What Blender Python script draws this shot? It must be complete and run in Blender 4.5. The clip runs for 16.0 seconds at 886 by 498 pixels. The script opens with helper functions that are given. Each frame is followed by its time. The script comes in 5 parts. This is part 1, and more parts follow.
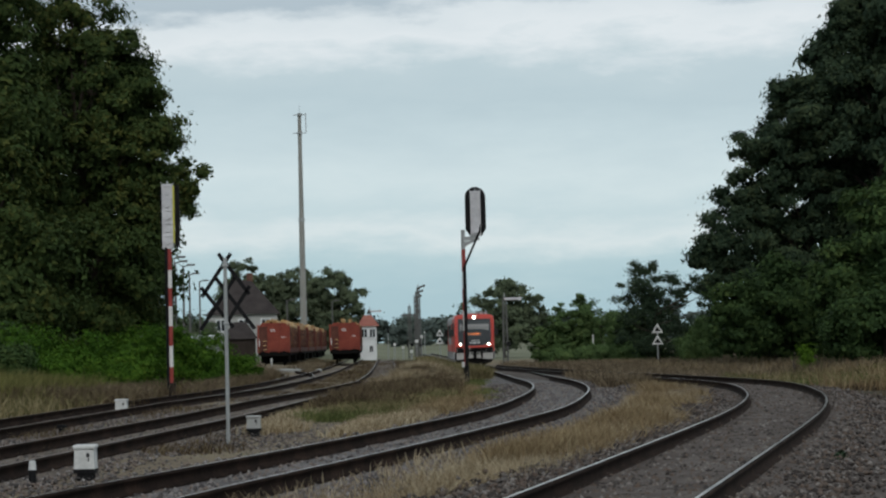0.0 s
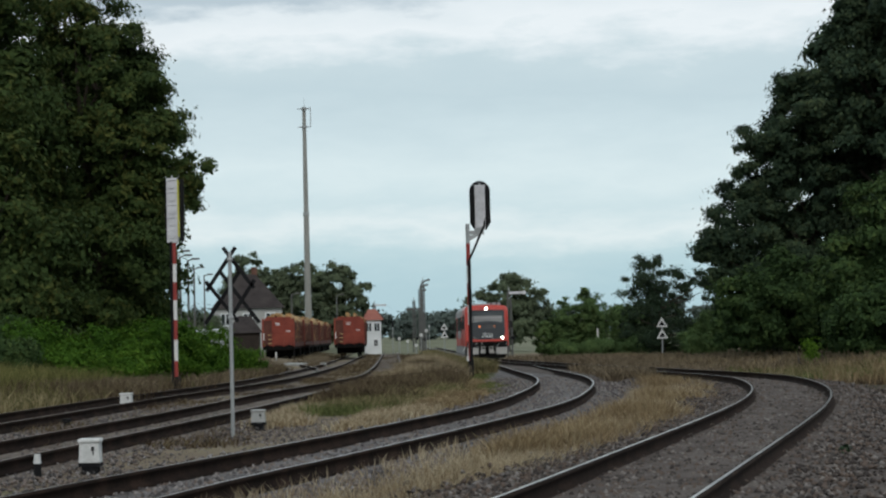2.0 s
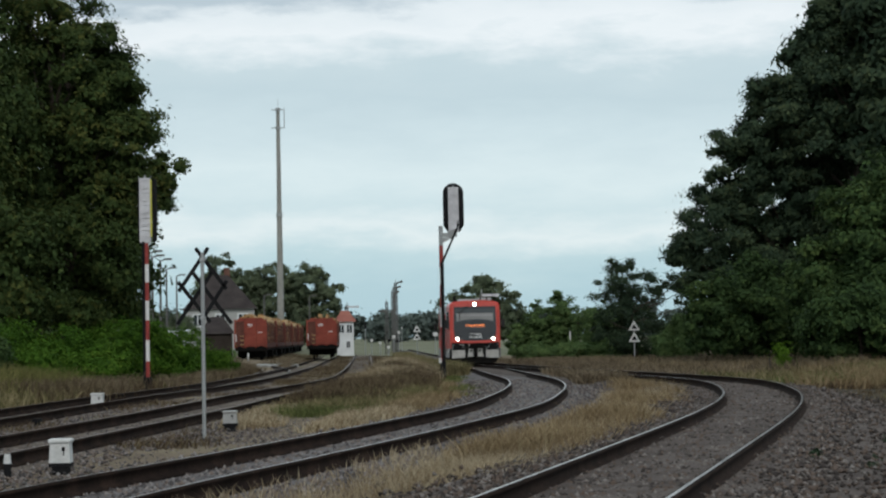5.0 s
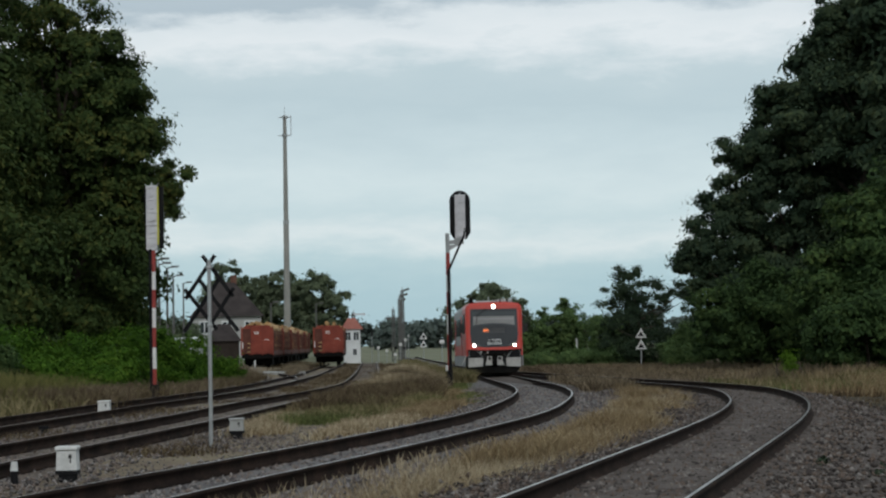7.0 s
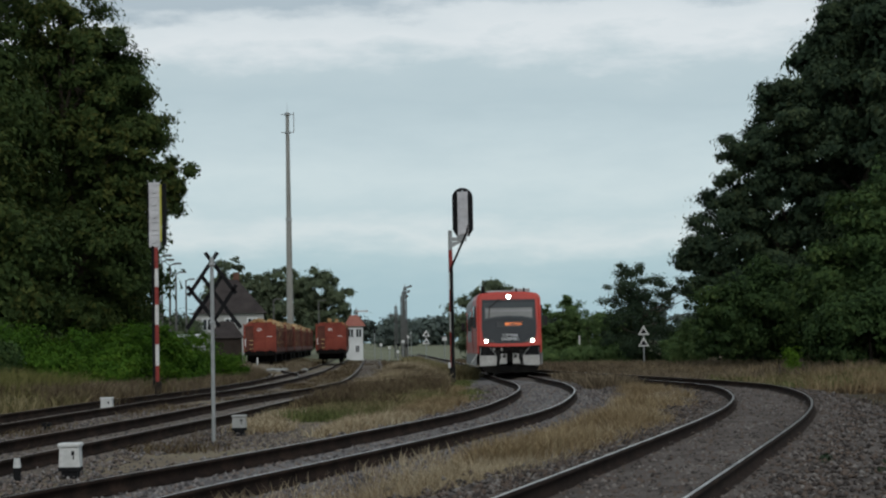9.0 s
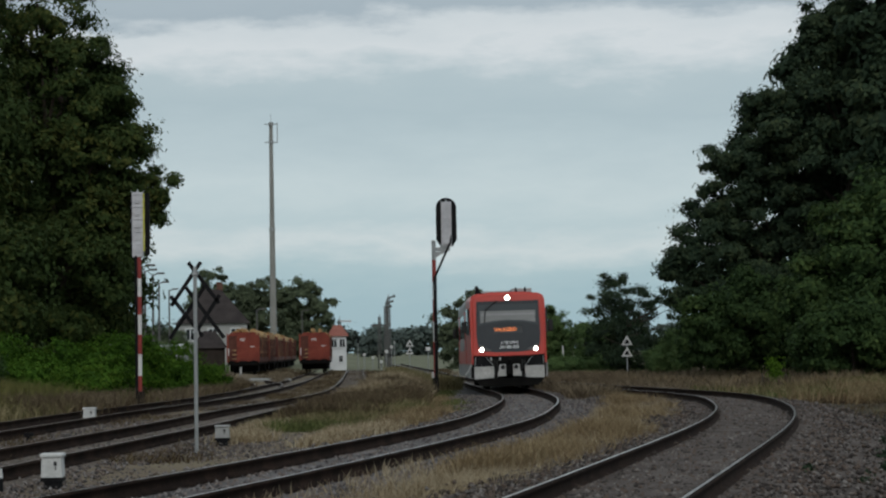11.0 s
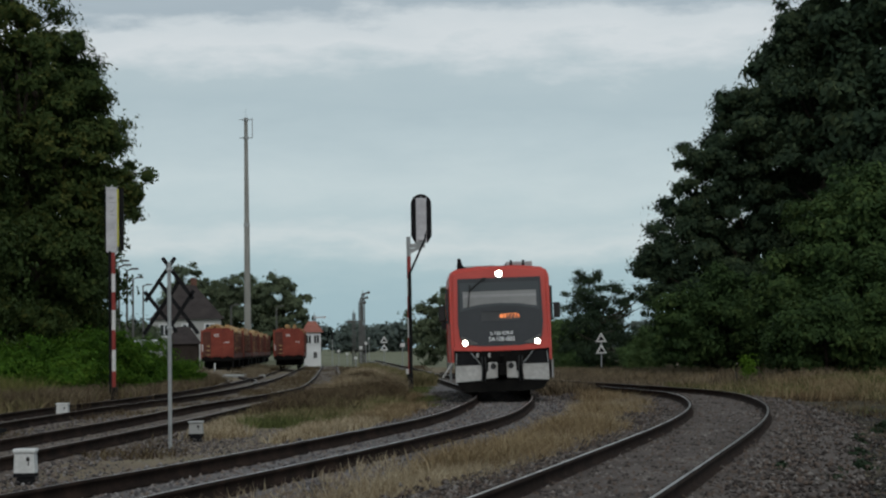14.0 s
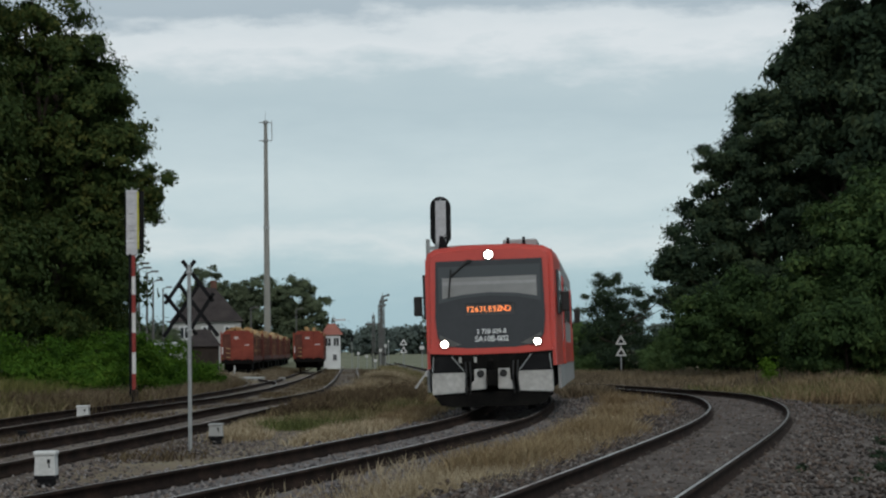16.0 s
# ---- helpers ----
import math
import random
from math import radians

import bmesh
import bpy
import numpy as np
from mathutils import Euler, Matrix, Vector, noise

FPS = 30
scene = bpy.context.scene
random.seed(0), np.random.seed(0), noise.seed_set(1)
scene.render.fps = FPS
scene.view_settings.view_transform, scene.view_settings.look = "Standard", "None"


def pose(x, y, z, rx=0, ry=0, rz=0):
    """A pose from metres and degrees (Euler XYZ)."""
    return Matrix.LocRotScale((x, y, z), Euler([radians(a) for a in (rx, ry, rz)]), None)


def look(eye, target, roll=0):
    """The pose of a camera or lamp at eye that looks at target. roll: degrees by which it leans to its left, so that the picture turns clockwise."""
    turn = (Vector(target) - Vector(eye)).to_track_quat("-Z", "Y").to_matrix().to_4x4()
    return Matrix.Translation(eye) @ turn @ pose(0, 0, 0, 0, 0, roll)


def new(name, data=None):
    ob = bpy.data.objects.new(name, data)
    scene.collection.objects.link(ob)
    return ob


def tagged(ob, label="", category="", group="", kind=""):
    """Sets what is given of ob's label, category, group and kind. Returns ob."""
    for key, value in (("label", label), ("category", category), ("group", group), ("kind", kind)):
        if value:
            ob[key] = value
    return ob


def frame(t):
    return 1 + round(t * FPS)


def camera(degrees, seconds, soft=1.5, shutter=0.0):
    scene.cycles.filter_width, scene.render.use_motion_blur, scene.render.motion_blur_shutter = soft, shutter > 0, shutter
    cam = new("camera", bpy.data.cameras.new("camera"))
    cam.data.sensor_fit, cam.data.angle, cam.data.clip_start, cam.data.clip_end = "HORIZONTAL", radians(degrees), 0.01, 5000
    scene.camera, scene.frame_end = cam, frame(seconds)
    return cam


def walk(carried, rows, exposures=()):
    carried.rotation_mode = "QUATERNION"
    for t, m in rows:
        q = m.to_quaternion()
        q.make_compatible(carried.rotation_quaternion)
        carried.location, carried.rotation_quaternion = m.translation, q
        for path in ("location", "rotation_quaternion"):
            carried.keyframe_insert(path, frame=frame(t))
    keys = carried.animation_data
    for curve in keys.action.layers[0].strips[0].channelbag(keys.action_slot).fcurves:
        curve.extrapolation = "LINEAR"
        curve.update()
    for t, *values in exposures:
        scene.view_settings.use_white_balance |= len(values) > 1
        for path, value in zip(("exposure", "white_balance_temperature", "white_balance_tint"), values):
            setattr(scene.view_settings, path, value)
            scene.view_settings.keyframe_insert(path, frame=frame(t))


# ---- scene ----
cam = camera(28.4, 16.0, soft=2.25)
EYE = (0.0, 0.0, 1.33)
# seconds, yaw, pitch, roll: a hand-held camera that stands and only turns
TURNS = [
    (0.0, 0.532, 3.018, 1.473), (0.5, 0.632, 3.052, 1.376), (1.0, 0.515, 3.127, 1.431), (1.5, 0.647, 2.880, 1.401),
    (2.0, 0.681, 2.825, 1.454), (2.5, 0.223, 2.838, 1.594), (3.0, -0.049, 2.837, 1.553), (3.5, 0.069, 2.846, 1.551),
    (4.0, -0.158, 2.857, 1.318), (6.5, -0.134, 2.979, 0.947), (7.0, 0.0, 3.120, 1.100), (7.5, 0.023, 3.225, 1.044),
    (8.0, 0.087, 3.292, 1.036), (8.5, 0.247, 3.238, 1.128), (9.0, 0.086, 3.027, 1.069), (11.5, -0.505, 3.650, 1.038),
    (12.0, -0.519, 3.950, 0.895), (12.5, -0.844, 3.766, 0.858), (13.0, -1.076, 3.470, 0.788), (13.5, -1.276, 3.351, 0.752),
    (14.0, -1.289, 3.214, 0.887), (14.5, -1.001, 3.235, 0.999), (15.0, -0.718, 3.268, 0.927), (15.5, -0.770, 3.288, 0.980),
    (16.0, -0.651, 3.306, 0.890)]
walk(cam, [(t, pose(*EYE, 90 + p, r, y)) for t, y, p, r in TURNS],
     exposures=[(0.0, 0.14), (2.0, 0.29), (4.0, 0.31), (7.0, 0.16), (8.0, 0.0), (8.5, -0.02), (9.0, 0.07), (11.5, -0.12), (13.0, -0.14), (14.5, -0.03), (15.5, 0.03), (16.0, 0.04)])

# ---- world and sun: an overcast day ----
SUN_UP, SUN_TURN = 42.0, 200.0
world = bpy.data.worlds.new("overcast_sky")
scene.world = world
world.use_nodes = True


def build_world():
    nt = world.node_tree
    nt.nodes.clear()
    out = nt.nodes.new("ShaderNodeOutputWorld")
    bg = nt.nodes.new("ShaderNodeBackground")
    sky = nt.nodes.new("ShaderNodeTexSky")
    sky.sky_type, sky.sun_disc = "NISHITA", False
    sky.sun_elevation, sky.sun_rotation = radians(SUN_UP), radians(SUN_TURN)
    dim = nt.nodes.new("ShaderNodeMix")
    dim.data_type, dim.blend_type = "RGBA", "MULTIPLY"
    dim.inputs[0].default_value = 1.0
    dim.inputs[7].default_value = (0.09, 0.09, 0.09, 1)
    nt.links.new(sky.outputs[0], dim.inputs[6])
    tc = nt.nodes.new("ShaderNodeTexCoord")
    sep = nt.nodes.new("ShaderNodeSeparateXYZ")
    nt.links.new(tc.outputs["Generated"], sep.inputs[0])
    # cloud layers: long flat bands, finer rags on top
    def cloud(scale, stretch, detail, rough, shift):
        mp = nt.nodes.new("ShaderNodeMapping")
        mp.inputs["Scale"].default_value = (scale, scale, scale * stretch)
        mp.inputs["Location"].default_value = shift
        n = nt.nodes.new("ShaderNodeTexNoise")
        n.inputs["Scale"].default_value = 1.0
        n.inputs["Detail"].default_value = detail
        n.inputs["Roughness"].default_value = rough
        nt.links.new(tc.outputs["Generated"], mp.inputs[0])
        nt.links.new(mp.outputs[0], n.inputs[0])
        return n.outputs[0]

    bands = cloud(4.0, 5.0, 5, 0.55, (3.1, 0.4, 1.2))
    rags = cloud(16.0, 3.2, 8, 0.62, (1.7, 2.2, 0.6))
    mixn = nt.nodes.new("ShaderNodeMix")
    mixn.inputs[0].default_value = 0.5
    nt.links.new(bands, mixn.inputs[2])
    nt.links.new(rags, mixn.inputs[3])
    # height gives the order of the layers: clear blue strip low, bright veil, grey deck overhead
    hgt = nt.nodes.new("ShaderNodeMapRange")
    hgt.inputs[1].default_value, hgt.inputs[2].default_value = 0.0, 0.22
    hgt.clamp = False
    nt.links.new(sep.outputs[2], hgt.inputs[0])
    wob = nt.nodes.new("ShaderNodeMath")
    wob.operation = "MULTIPLY_ADD"
    wob.inputs[1].default_value = 0.40
    nt.links.new(mixn.outputs[0], wob.inputs[0])
    nt.links.new(hgt.outputs[0], wob.inputs[2])
    ramp = nt.nodes.new("ShaderNodeValToRGB")
    cr = ramp.color_ramp
    stops = [(0.20, (0.35, 0.505, 0.57)), (0.32, (0.36, 0.515, 0.575)), (0.41, (0.43, 0.57, 0.615)), (0.48, (0.62, 0.7, 0.72)), (0.54, (0.51, 0.625, 0.66)), (0.62, (0.575, 0.675, 0.7)), (0.72, (0.51, 0.615, 0.65)), (0.82, (0.455, 0.56, 0.6)), (0.90, (0.485, 0.585, 0.62)), (0.97, (0.7, 0.75, 0.77)), (1.03, (0.65, 0.71, 0.735)), (1.08, (0.41, 0.49, 0.54)), (1.20, (0.45, 0.53, 0.575))]
    while len(cr.elements) > 1:
        cr.elements.remove(cr.elements[-1])
    cr.elements[0].position, cr.elements[0].color = stops[0][0] / 1.3, (*stops[0][1], 1)
    for p, c in stops[1:]:
        e = cr.elements.new(p / 1.3)
        e.color = (*c, 1)
    scl = nt.nodes.new("ShaderNodeMath")
    scl.operation = "DIVIDE"
    scl.inputs[1].default_value = 1.3
    nt.links.new(wob.outputs[0], scl.inputs[0])
    nt.links.new(scl.outputs[0], ramp.inputs[0])
    cover = nt.nodes.new("ShaderNodeMix")
    cover.data_type = "RGBA"
    cover.inputs[0].default_value = 0.93
    nt.links.new(dim.outputs[2], cover.inputs[6])
    nt.links.new(ramp.outputs[0], cover.inputs[7])
    nt.links.new(cover.outputs[2], bg.inputs[0])
    bg.inputs[1].default_value = 1.0
    nt.links.new(bg.outputs[0], out.inputs[0])


build_world()
sun = new("sun", bpy.data.lights.new("sun", "SUN"))
sun.data.energy, sun.data.angle, sun.data.color = 1.0, radians(22), (1.0, 0.96, 0.9)
sun.matrix_world = look((20, -60, 55), (0, 60, -45))

# ---- materials ----


def material(name, colours, rough=0.8, metal=0.0, scale=4.0, fine=40.0, bump=0.2, island=0.0, obrand=0.0, bump_dist=0.02, spec=0.4, stretch=(1, 1, 1), fac_lo=0.35, fac_hi=0.65):
    """Colours mixed by noise at two scales; island or obrand shifts the mix from piece to piece."""
    m = bpy.data.materials.new(name)
    m.use_nodes = True
    nt = m.node_tree
    b = nt.nodes["Principled BSDF"]
    tc = nt.nodes.new("ShaderNodeTexCoord")
    mp = nt.nodes.new("ShaderNodeMapping")
    mp.inputs["Scale"].default_value = stretch
    nt.links.new(tc.outputs["Object"], mp.inputs[0])
    n1 = nt.nodes.new("ShaderNodeTexNoise")
    n1.inputs["Scale"].default_value, n1.inputs["Detail"].default_value = scale, 5
    n2 = nt.nodes.new("ShaderNodeTexNoise")
    n2.inputs["Scale"].default_value, n2.inputs["Detail"].default_value = fine, 4
    for n in (n1, n2):
        nt.links.new(mp.outputs[0], n.inputs[0])
    mx = nt.nodes.new("ShaderNodeMix")
    mx.inputs[0].default_value = 0.4
    nt.links.new(n1.outputs[0], mx.inputs[2])
    nt.links.new(n2.outputs[0], mx.inputs[3])
    fac = mx.outputs[0]
    if island or obrand:
        src = nt.nodes.new("ShaderNodeNewGeometry" if island else "ShaderNodeObjectInfo")
        sock = src.outputs["Random Per Island"] if island else src.outputs["Random"]
        ma = nt.nodes.new("ShaderNodeMath")
        ma.operation = "MULTIPLY_ADD"
        ma.inputs[1].default_value = island or obrand
        sb = nt.nodes.new("ShaderNodeMath")
        sb.operation = "SUBTRACT"
        sb.inputs[1].default_value = 0.5
        nt.links.new(sock, sb.inputs[0])
        nt.links.new(sb.outputs[0], ma.inputs[0])
        nt.links.new(fac, ma.inputs[2])
        fac = ma.outputs[0]
    rp = nt.nodes.new("ShaderNodeValToRGB")
    cr = rp.color_ramp
    k = len(colours)
    cr.elements[0].position, cr.elements[0].color = fac_lo, (*colours[0], 1)
    cr.elements[1].position, cr.elements[1].color = fac_hi, (*colours[-1], 1)
    for i in range(1, k - 1):
        e = cr.elements.new(fac_lo + (fac_hi - fac_lo) * i / (k - 1))
        e.color = (*colours[i], 1)
    nt.links.new(fac, rp.inputs[0])
    nt.links.new(rp.outputs[0], b.inputs["Base Color"])
    b.inputs["Roughness"].default_value = rough
    b.inputs["Metallic"].default_value = metal
    b.inputs["Specular IOR Level"].default_value = spec
    if bump:
        bp = nt.nodes.new("ShaderNodeBump")
        bp.inputs["Strength"].default_value = bump
        bp.inputs["Distance"].default_value = bump_dist
        nt.links.new(mx.outputs[0], bp.inputs["Height"])
        nt.links.new(bp.outputs[0], b.inputs["Normal"])
    return m


def glow(name, colour, strength):
    m = bpy.data.materials.new(name)
    m.use_nodes = True
    b = m.node_tree.nodes["Principled BSDF"]
    b.inputs["Base Color"].default_value = (*colour, 1)
    b.inputs["Emission Color"].default_value = (*colour, 1)
    b.inputs["Emission Strength"].default_value = strength
    return m


def glass(name, colour=(0.02, 0.022, 0.025), rough=0.06):
    m = bpy.data.materials.new(name)
    m.use_nodes = True
    b = m.node_tree.nodes["Principled BSDF"]
    b.inputs["Base Color"].default_value = (*colour, 1)
    b.inputs["Roughness"].default_value = rough
    b.inputs["Specular IOR Level"].default_value = 0.6
    return m


def leafy(name, dark, light, yellow, through_light=0.25, island=0.26):
    m = material(name, [dark, light, yellow], rough=0.8, scale=0.32, fine=1.6, bump=0, island=island, spec=0.08, fac_lo=0.28, fac_hi=0.78)
    nt = m.node_tree
    b = nt.nodes["Principled BSDF"]
    tr = nt.nodes.new("ShaderNodeBsdfTranslucent")
    ms = nt.nodes.new("ShaderNodeMixShader")
    ms.inputs[0].default_value = through_light
    rp = [n for n in nt.nodes if n.bl_idname == "ShaderNodeValToRGB"][0]
    nt.links.new(rp.outputs[0], tr.inputs[0])
    nt.links.new(b.outputs[0], ms.inputs[1])
    nt.links.new(tr.outputs[0], ms.inputs[2])
    nt.links.new(ms.outputs[0], nt.nodes["Material Output"].inputs[0])
    return m


M_DARKDIRT = material("dark_weedy_soil", [(0.03, 0.027, 0.02), (0.055, 0.047, 0.035), (0.085, 0.07, 0.05), (0.055, 0.06, 0.028)], 0.95, scale=0.7, fine=14, bump=0.9, bump_dist=0.06, spec=0.05)
M_DIRT = material("earth_and_litter", [(0.085, 0.066, 0.05), (0.15, 0.12, 0.088), (0.205, 0.165, 0.115), (0.13, 0.125, 0.065)], 0.95, scale=0.6, fine=14, bump=0.9, bump_dist=0.06, spec=0.06)
M_FIELD = material("meadow", [(0.115, 0.122, 0.08), (0.165, 0.17, 0.115), (0.205, 0.2, 0.14)], 0.95, scale=0.05, fine=0.8, bump=0.3, spec=0.06)
M_BALLAST = material("ballast", [(0.078, 0.071, 0.071), (0.135, 0.124, 0.123), (0.19, 0.176, 0.173)], 0.95, scale=1.6, fine=22, bump=1.0, bump_dist=0.05, spec=0.06)
M_STONE = material("crushed_stone", [(0.07, 0.063, 0.062), (0.155, 0.142, 0.138), (0.28, 0.26, 0.25), (0.165, 0.132, 0.115)], 0.9, scale=2.0, fine=30, bump=0.3, island=0.8, spec=0.06)
M_APRON = material("dark_gravel", [(0.03, 0.029, 0.028), (0.058, 0.056, 0.055), (0.12, 0.117, 0.115), (0.06, 0.052, 0.046)], 0.95, scale=1.5, fine=30, bump=0.3, island=0.8, spec=0.06)
M_BALLASTDIRTY = material("brown_ballast", [(0.055, 0.045, 0.041), (0.10, 0.084, 0.076), (0.15, 0.128, 0.115)], 0.95, scale=1.3, fine=22, bump=1.0, bump_dist=0.05, spec=0.06)
M_STONEDIRTY = material("brown_crushed_stone", [(0.05, 0.042, 0.039), (0.11, 0.097, 0.09), (0.22, 0.2, 0.187), (0.11, 0.084, 0.07)], 0.9, scale=2.0, fine=30, bump=0.3, island=0.8, spec=0.06)
M_SAND = material("sandy_ballast", [(0.075, 0.06, 0.05), (0.13, 0.108, 0.092), (0.19, 0.163, 0.142)], 0.95, scale=0.9, fine=14, bump=0.9, bump_dist=0.05, spec=0.06)
M_RAIL = material("rusty_rail_side", [(0.012, 0.008, 0.0065), (0.022, 0.014, 0.011), (0.042, 0.026, 0.019)], 0.95, scale=2.5, fine=30, bump=0.3, spec=0.1)
M_RAILTOP = material("worn_rail_head", [(0.13, 0.115, 0.108), (0.34, 0.315, 0.30), (0.62, 0.585, 0.56)], 0.28, metal=0.85, scale=1.5, fine=25, bump=0.05)
M_RAILOLD = material("dull_rail_head", [(0.2, 0.16, 0.135), (0.40, 0.35, 0.31)], 0.38, metal=0.7, scale=1.5, fine=25, bump=0.1)
M_SLEEPER = material("old_sleeper_wood", [(0.04, 0.032, 0.026), (0.085, 0.07, 0.055)], 0.9, scale=3, fine=25, bump=0.5, obrand=0.4)
M_GRASSDRY = leafy("dry_grass", (0.23, 0.172, 0.105), (0.37, 0.295, 0.19), (0.52, 0.44, 0.31), 0.3, 0.7)
M_GRASSTAWNY = leafy("tawny_grass", (0.16, 0.108, 0.06), (0.26, 0.19, 0.107), (0.38, 0.30, 0.18), 0.3, 0.6)
M_GRASSGREEN = leafy("soft_green_grass", (0.07, 0.09, 0.03), (0.12, 0.14, 0.05), (0.20, 0.20, 0.08), 0.3, 0.6)
M_GRASSMIX = leafy("green_brown_grass", (0.095, 0.09, 0.04), (0.18, 0.15, 0.075), (0.30, 0.25, 0.14), 0.3, 0.7)
M_GRASSBROWN = leafy("brown_weeds", (0.058, 0.040, 0.025), (0.108, 0.077, 0.048), (0.18, 0.145, 0.085), 0.25, 0.7)
M_LEAF = leafy("dark_leaf", (0.026, 0.044, 0.015), (0.046, 0.072, 0.022), (0.115, 0.115, 0.03), 0.2)
M_LEAFBUSH = leafy("bright_shrub_leaf", (0.026, 0.064, 0.009), (0.058, 0.128, 0.014), (0.135, 0.215, 0.028), 0.3)
M_LEAFLIME = leafy("lime_sapling_leaf", (0.05, 0.10, 0.012), (0.095, 0.18, 0.018), (0.16, 0.25, 0.035), 0.35)
M_LEAFPINE = leafy("dark_pine_needles", (0.019, 0.033, 0.021), (0.035, 0.056, 0.031), (0.074, 0.092, 0.042), 0.12)
M_LEAFEDGE = leafy("wood_edge_leaf", (0.026, 0.048, 0.02), (0.047, 0.082, 0.027), (0.098, 0.135, 0.04), 0.22)
M_WEEDPALE = leafy("faded_weeds", (0.10, 0.076, 0.05), (0.175, 0.135, 0.09), (0.27, 0.215, 0.145), 0.3, 0.7)
M_TUFT = leafy("yellow_green_tall_grass", (0.09, 0.092, 0.03), (0.16, 0.155, 0.052), (0.25, 0.225, 0.095), 0.3, 0.6)
M_LEAFMID = leafy("mid_green_leaf", (0.055, 0.092, 0.036), (0.095, 0.15, 0.052), (0.16, 0.21, 0.075), 0.25)
# Two leaf colours made paler and greyer to carry the haze of distance.
M_LEAFFAR = leafy("haze_paled_leaf", (0.075, 0.095, 0.088), (0.10, 0.125, 0.112), (0.12, 0.15, 0.125), 0.1)
M_LEAFSTATION = leafy("haze_greyed_leaf", (0.066, 0.085, 0.052), (0.10, 0.125, 0.075), (0.14, 0.165, 0.09), 0.2)
M_BARK = material("bark", [(0.03, 0.024, 0.018), (0.075, 0.06, 0.045)], 0.95, scale=3, fine=20, bump=0.6, stretch=(1, 1, 0.25))
M_TRAINRED = material("glossy_red_paint", [(0.48, 0.05, 0.036), (0.55, 0.062, 0.043)], 0.32, scale=0.8, fine=12, bump=0.02, spec=0.5)
M_TRAINWHITE = material("dirty_white_paint", [(0.32, 0.31, 0.295), (0.52, 0.51, 0.49)], 0.5, scale=2.0, fine=12, bump=0.05)
M_TRAINGREY = material("silver_grey_paint", [(0.25, 0.25, 0.25), (0.34, 0.34, 0.34)], 0.45, scale=1.0, fine=12, bump=0.03)
M_BLACKMASK = material("dark_nose_mask", [(0.022, 0.023, 0.026), (0.03, 0.031, 0.034)], 0.25, scale=1.0, fine=10, bump=0.0, spec=0.5)
M_UNDER = material("near_black_underframe", [(0.004, 0.004, 0.004), (0.012, 0.011, 0.010)], 0.95, scale=3, fine=20, bump=0.3, spec=0.08)
M_RUBBER = material("black_rubber", [(0.012, 0.012, 0.012), (0.02, 0.02, 0.02)], 0.7, bump=0.05)
M_GLASS = glass("window_glass", (0.02, 0.022, 0.024))
M_SCREEN = glass("windscreen_glass", (0.045, 0.05, 0.052), 0.12)
# pale grey that stands for the sky mirrored in the windscreen
M_SKYSHEEN = material("sky_reflection", [(0.2, 0.2, 0.2), (0.26, 0.26, 0.255)], 0.6, scale=1.0, fine=6, bump=0)
M_LAMP = glow("lit_headlight", (1.0, 0.9, 0.78), 14)
M_LED = glow("orange_led", (1.0, 0.27, 0.07), 1.3)
M_TEXTWHITE = material("white_lettering", [(0.7, 0.7, 0.7), (0.8, 0.8, 0.8)], 0.5, bump=0)
M_STEELGREY = material("galvanised_steel", [(0.26, 0.27, 0.27), (0.36, 0.37, 0.37)], 0.5, metal=0.3, scale=4, fine=30, bump=0.1)
M_CONCRETE = material("weathered_concrete", [(0.20, 0.20, 0.185), (0.29, 0.285, 0.265)], 0.85, scale=1.2, fine=12, bump=0.2, stretch=(1, 1, 0.3))
M_BLACKPAINT = material("black_painted_steel", [(0.008, 0.008, 0.009), (0.016, 0.016, 0.017)], 0.85, scale=4, fine=30, bump=0.1, spec=0.12)
M_POSTRED = material("red_band_paint", [(0.22, 0.028, 0.024), (0.31, 0.045, 0.036)], 0.6, scale=4, fine=30, bump=0.1)
M_POSTWHITE = material("white_band_paint", [(0.55, 0.54, 0.53), (0.72, 0.71, 0.70)], 0.6, scale=4, fine=30, bump=0.1)
M_HOUSING = material("pale_grey_signal_housing", [(0.42, 0.41, 0.43), (0.6, 0.59, 0.61)], 0.55, scale=3, fine=25, bump=0.1)
M_YELLOW = material("yellow_band_paint", [(0.55, 0.52, 0.06), (0.65, 0.6, 0.1)], 0.6, bump=0.05)
M_BOXWHITE = material("weathered_white_cabinet", [(0.46, 0.46, 0.45), (0.66, 0.66, 0.65)], 0.6, scale=5, fine=30, bump=0.1)
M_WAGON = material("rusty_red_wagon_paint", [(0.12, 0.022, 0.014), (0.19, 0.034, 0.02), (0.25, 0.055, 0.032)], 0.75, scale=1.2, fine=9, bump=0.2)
# Wagon red with the sides' shade put into it; also on one end panel.
M_WAGONDARK = material("shade_darkened_wagon_red", [(0.045, 0.016, 0.012), (0.085, 0.026, 0.018), (0.12, 0.045, 0.03)], 0.85, scale=1.5, fine=9, bump=0.2)
M_CHIMNEY = material("sooty_brick", [(0.09, 0.04, 0.03), (0.14, 0.07, 0.05)], 0.9, scale=2, fine=12, bump=0.3)
M_DISPLAY = material("smoked_display_panel", [(0.035, 0.036, 0.038), (0.05, 0.051, 0.053)], 0.35, bump=0)
M_LOG = material("cut_timber", [(0.30, 0.17, 0.07), (0.42, 0.27, 0.12), (0.5, 0.34, 0.17)], 0.85, scale=1.2, fine=9, bump=0.4, island=0.7)
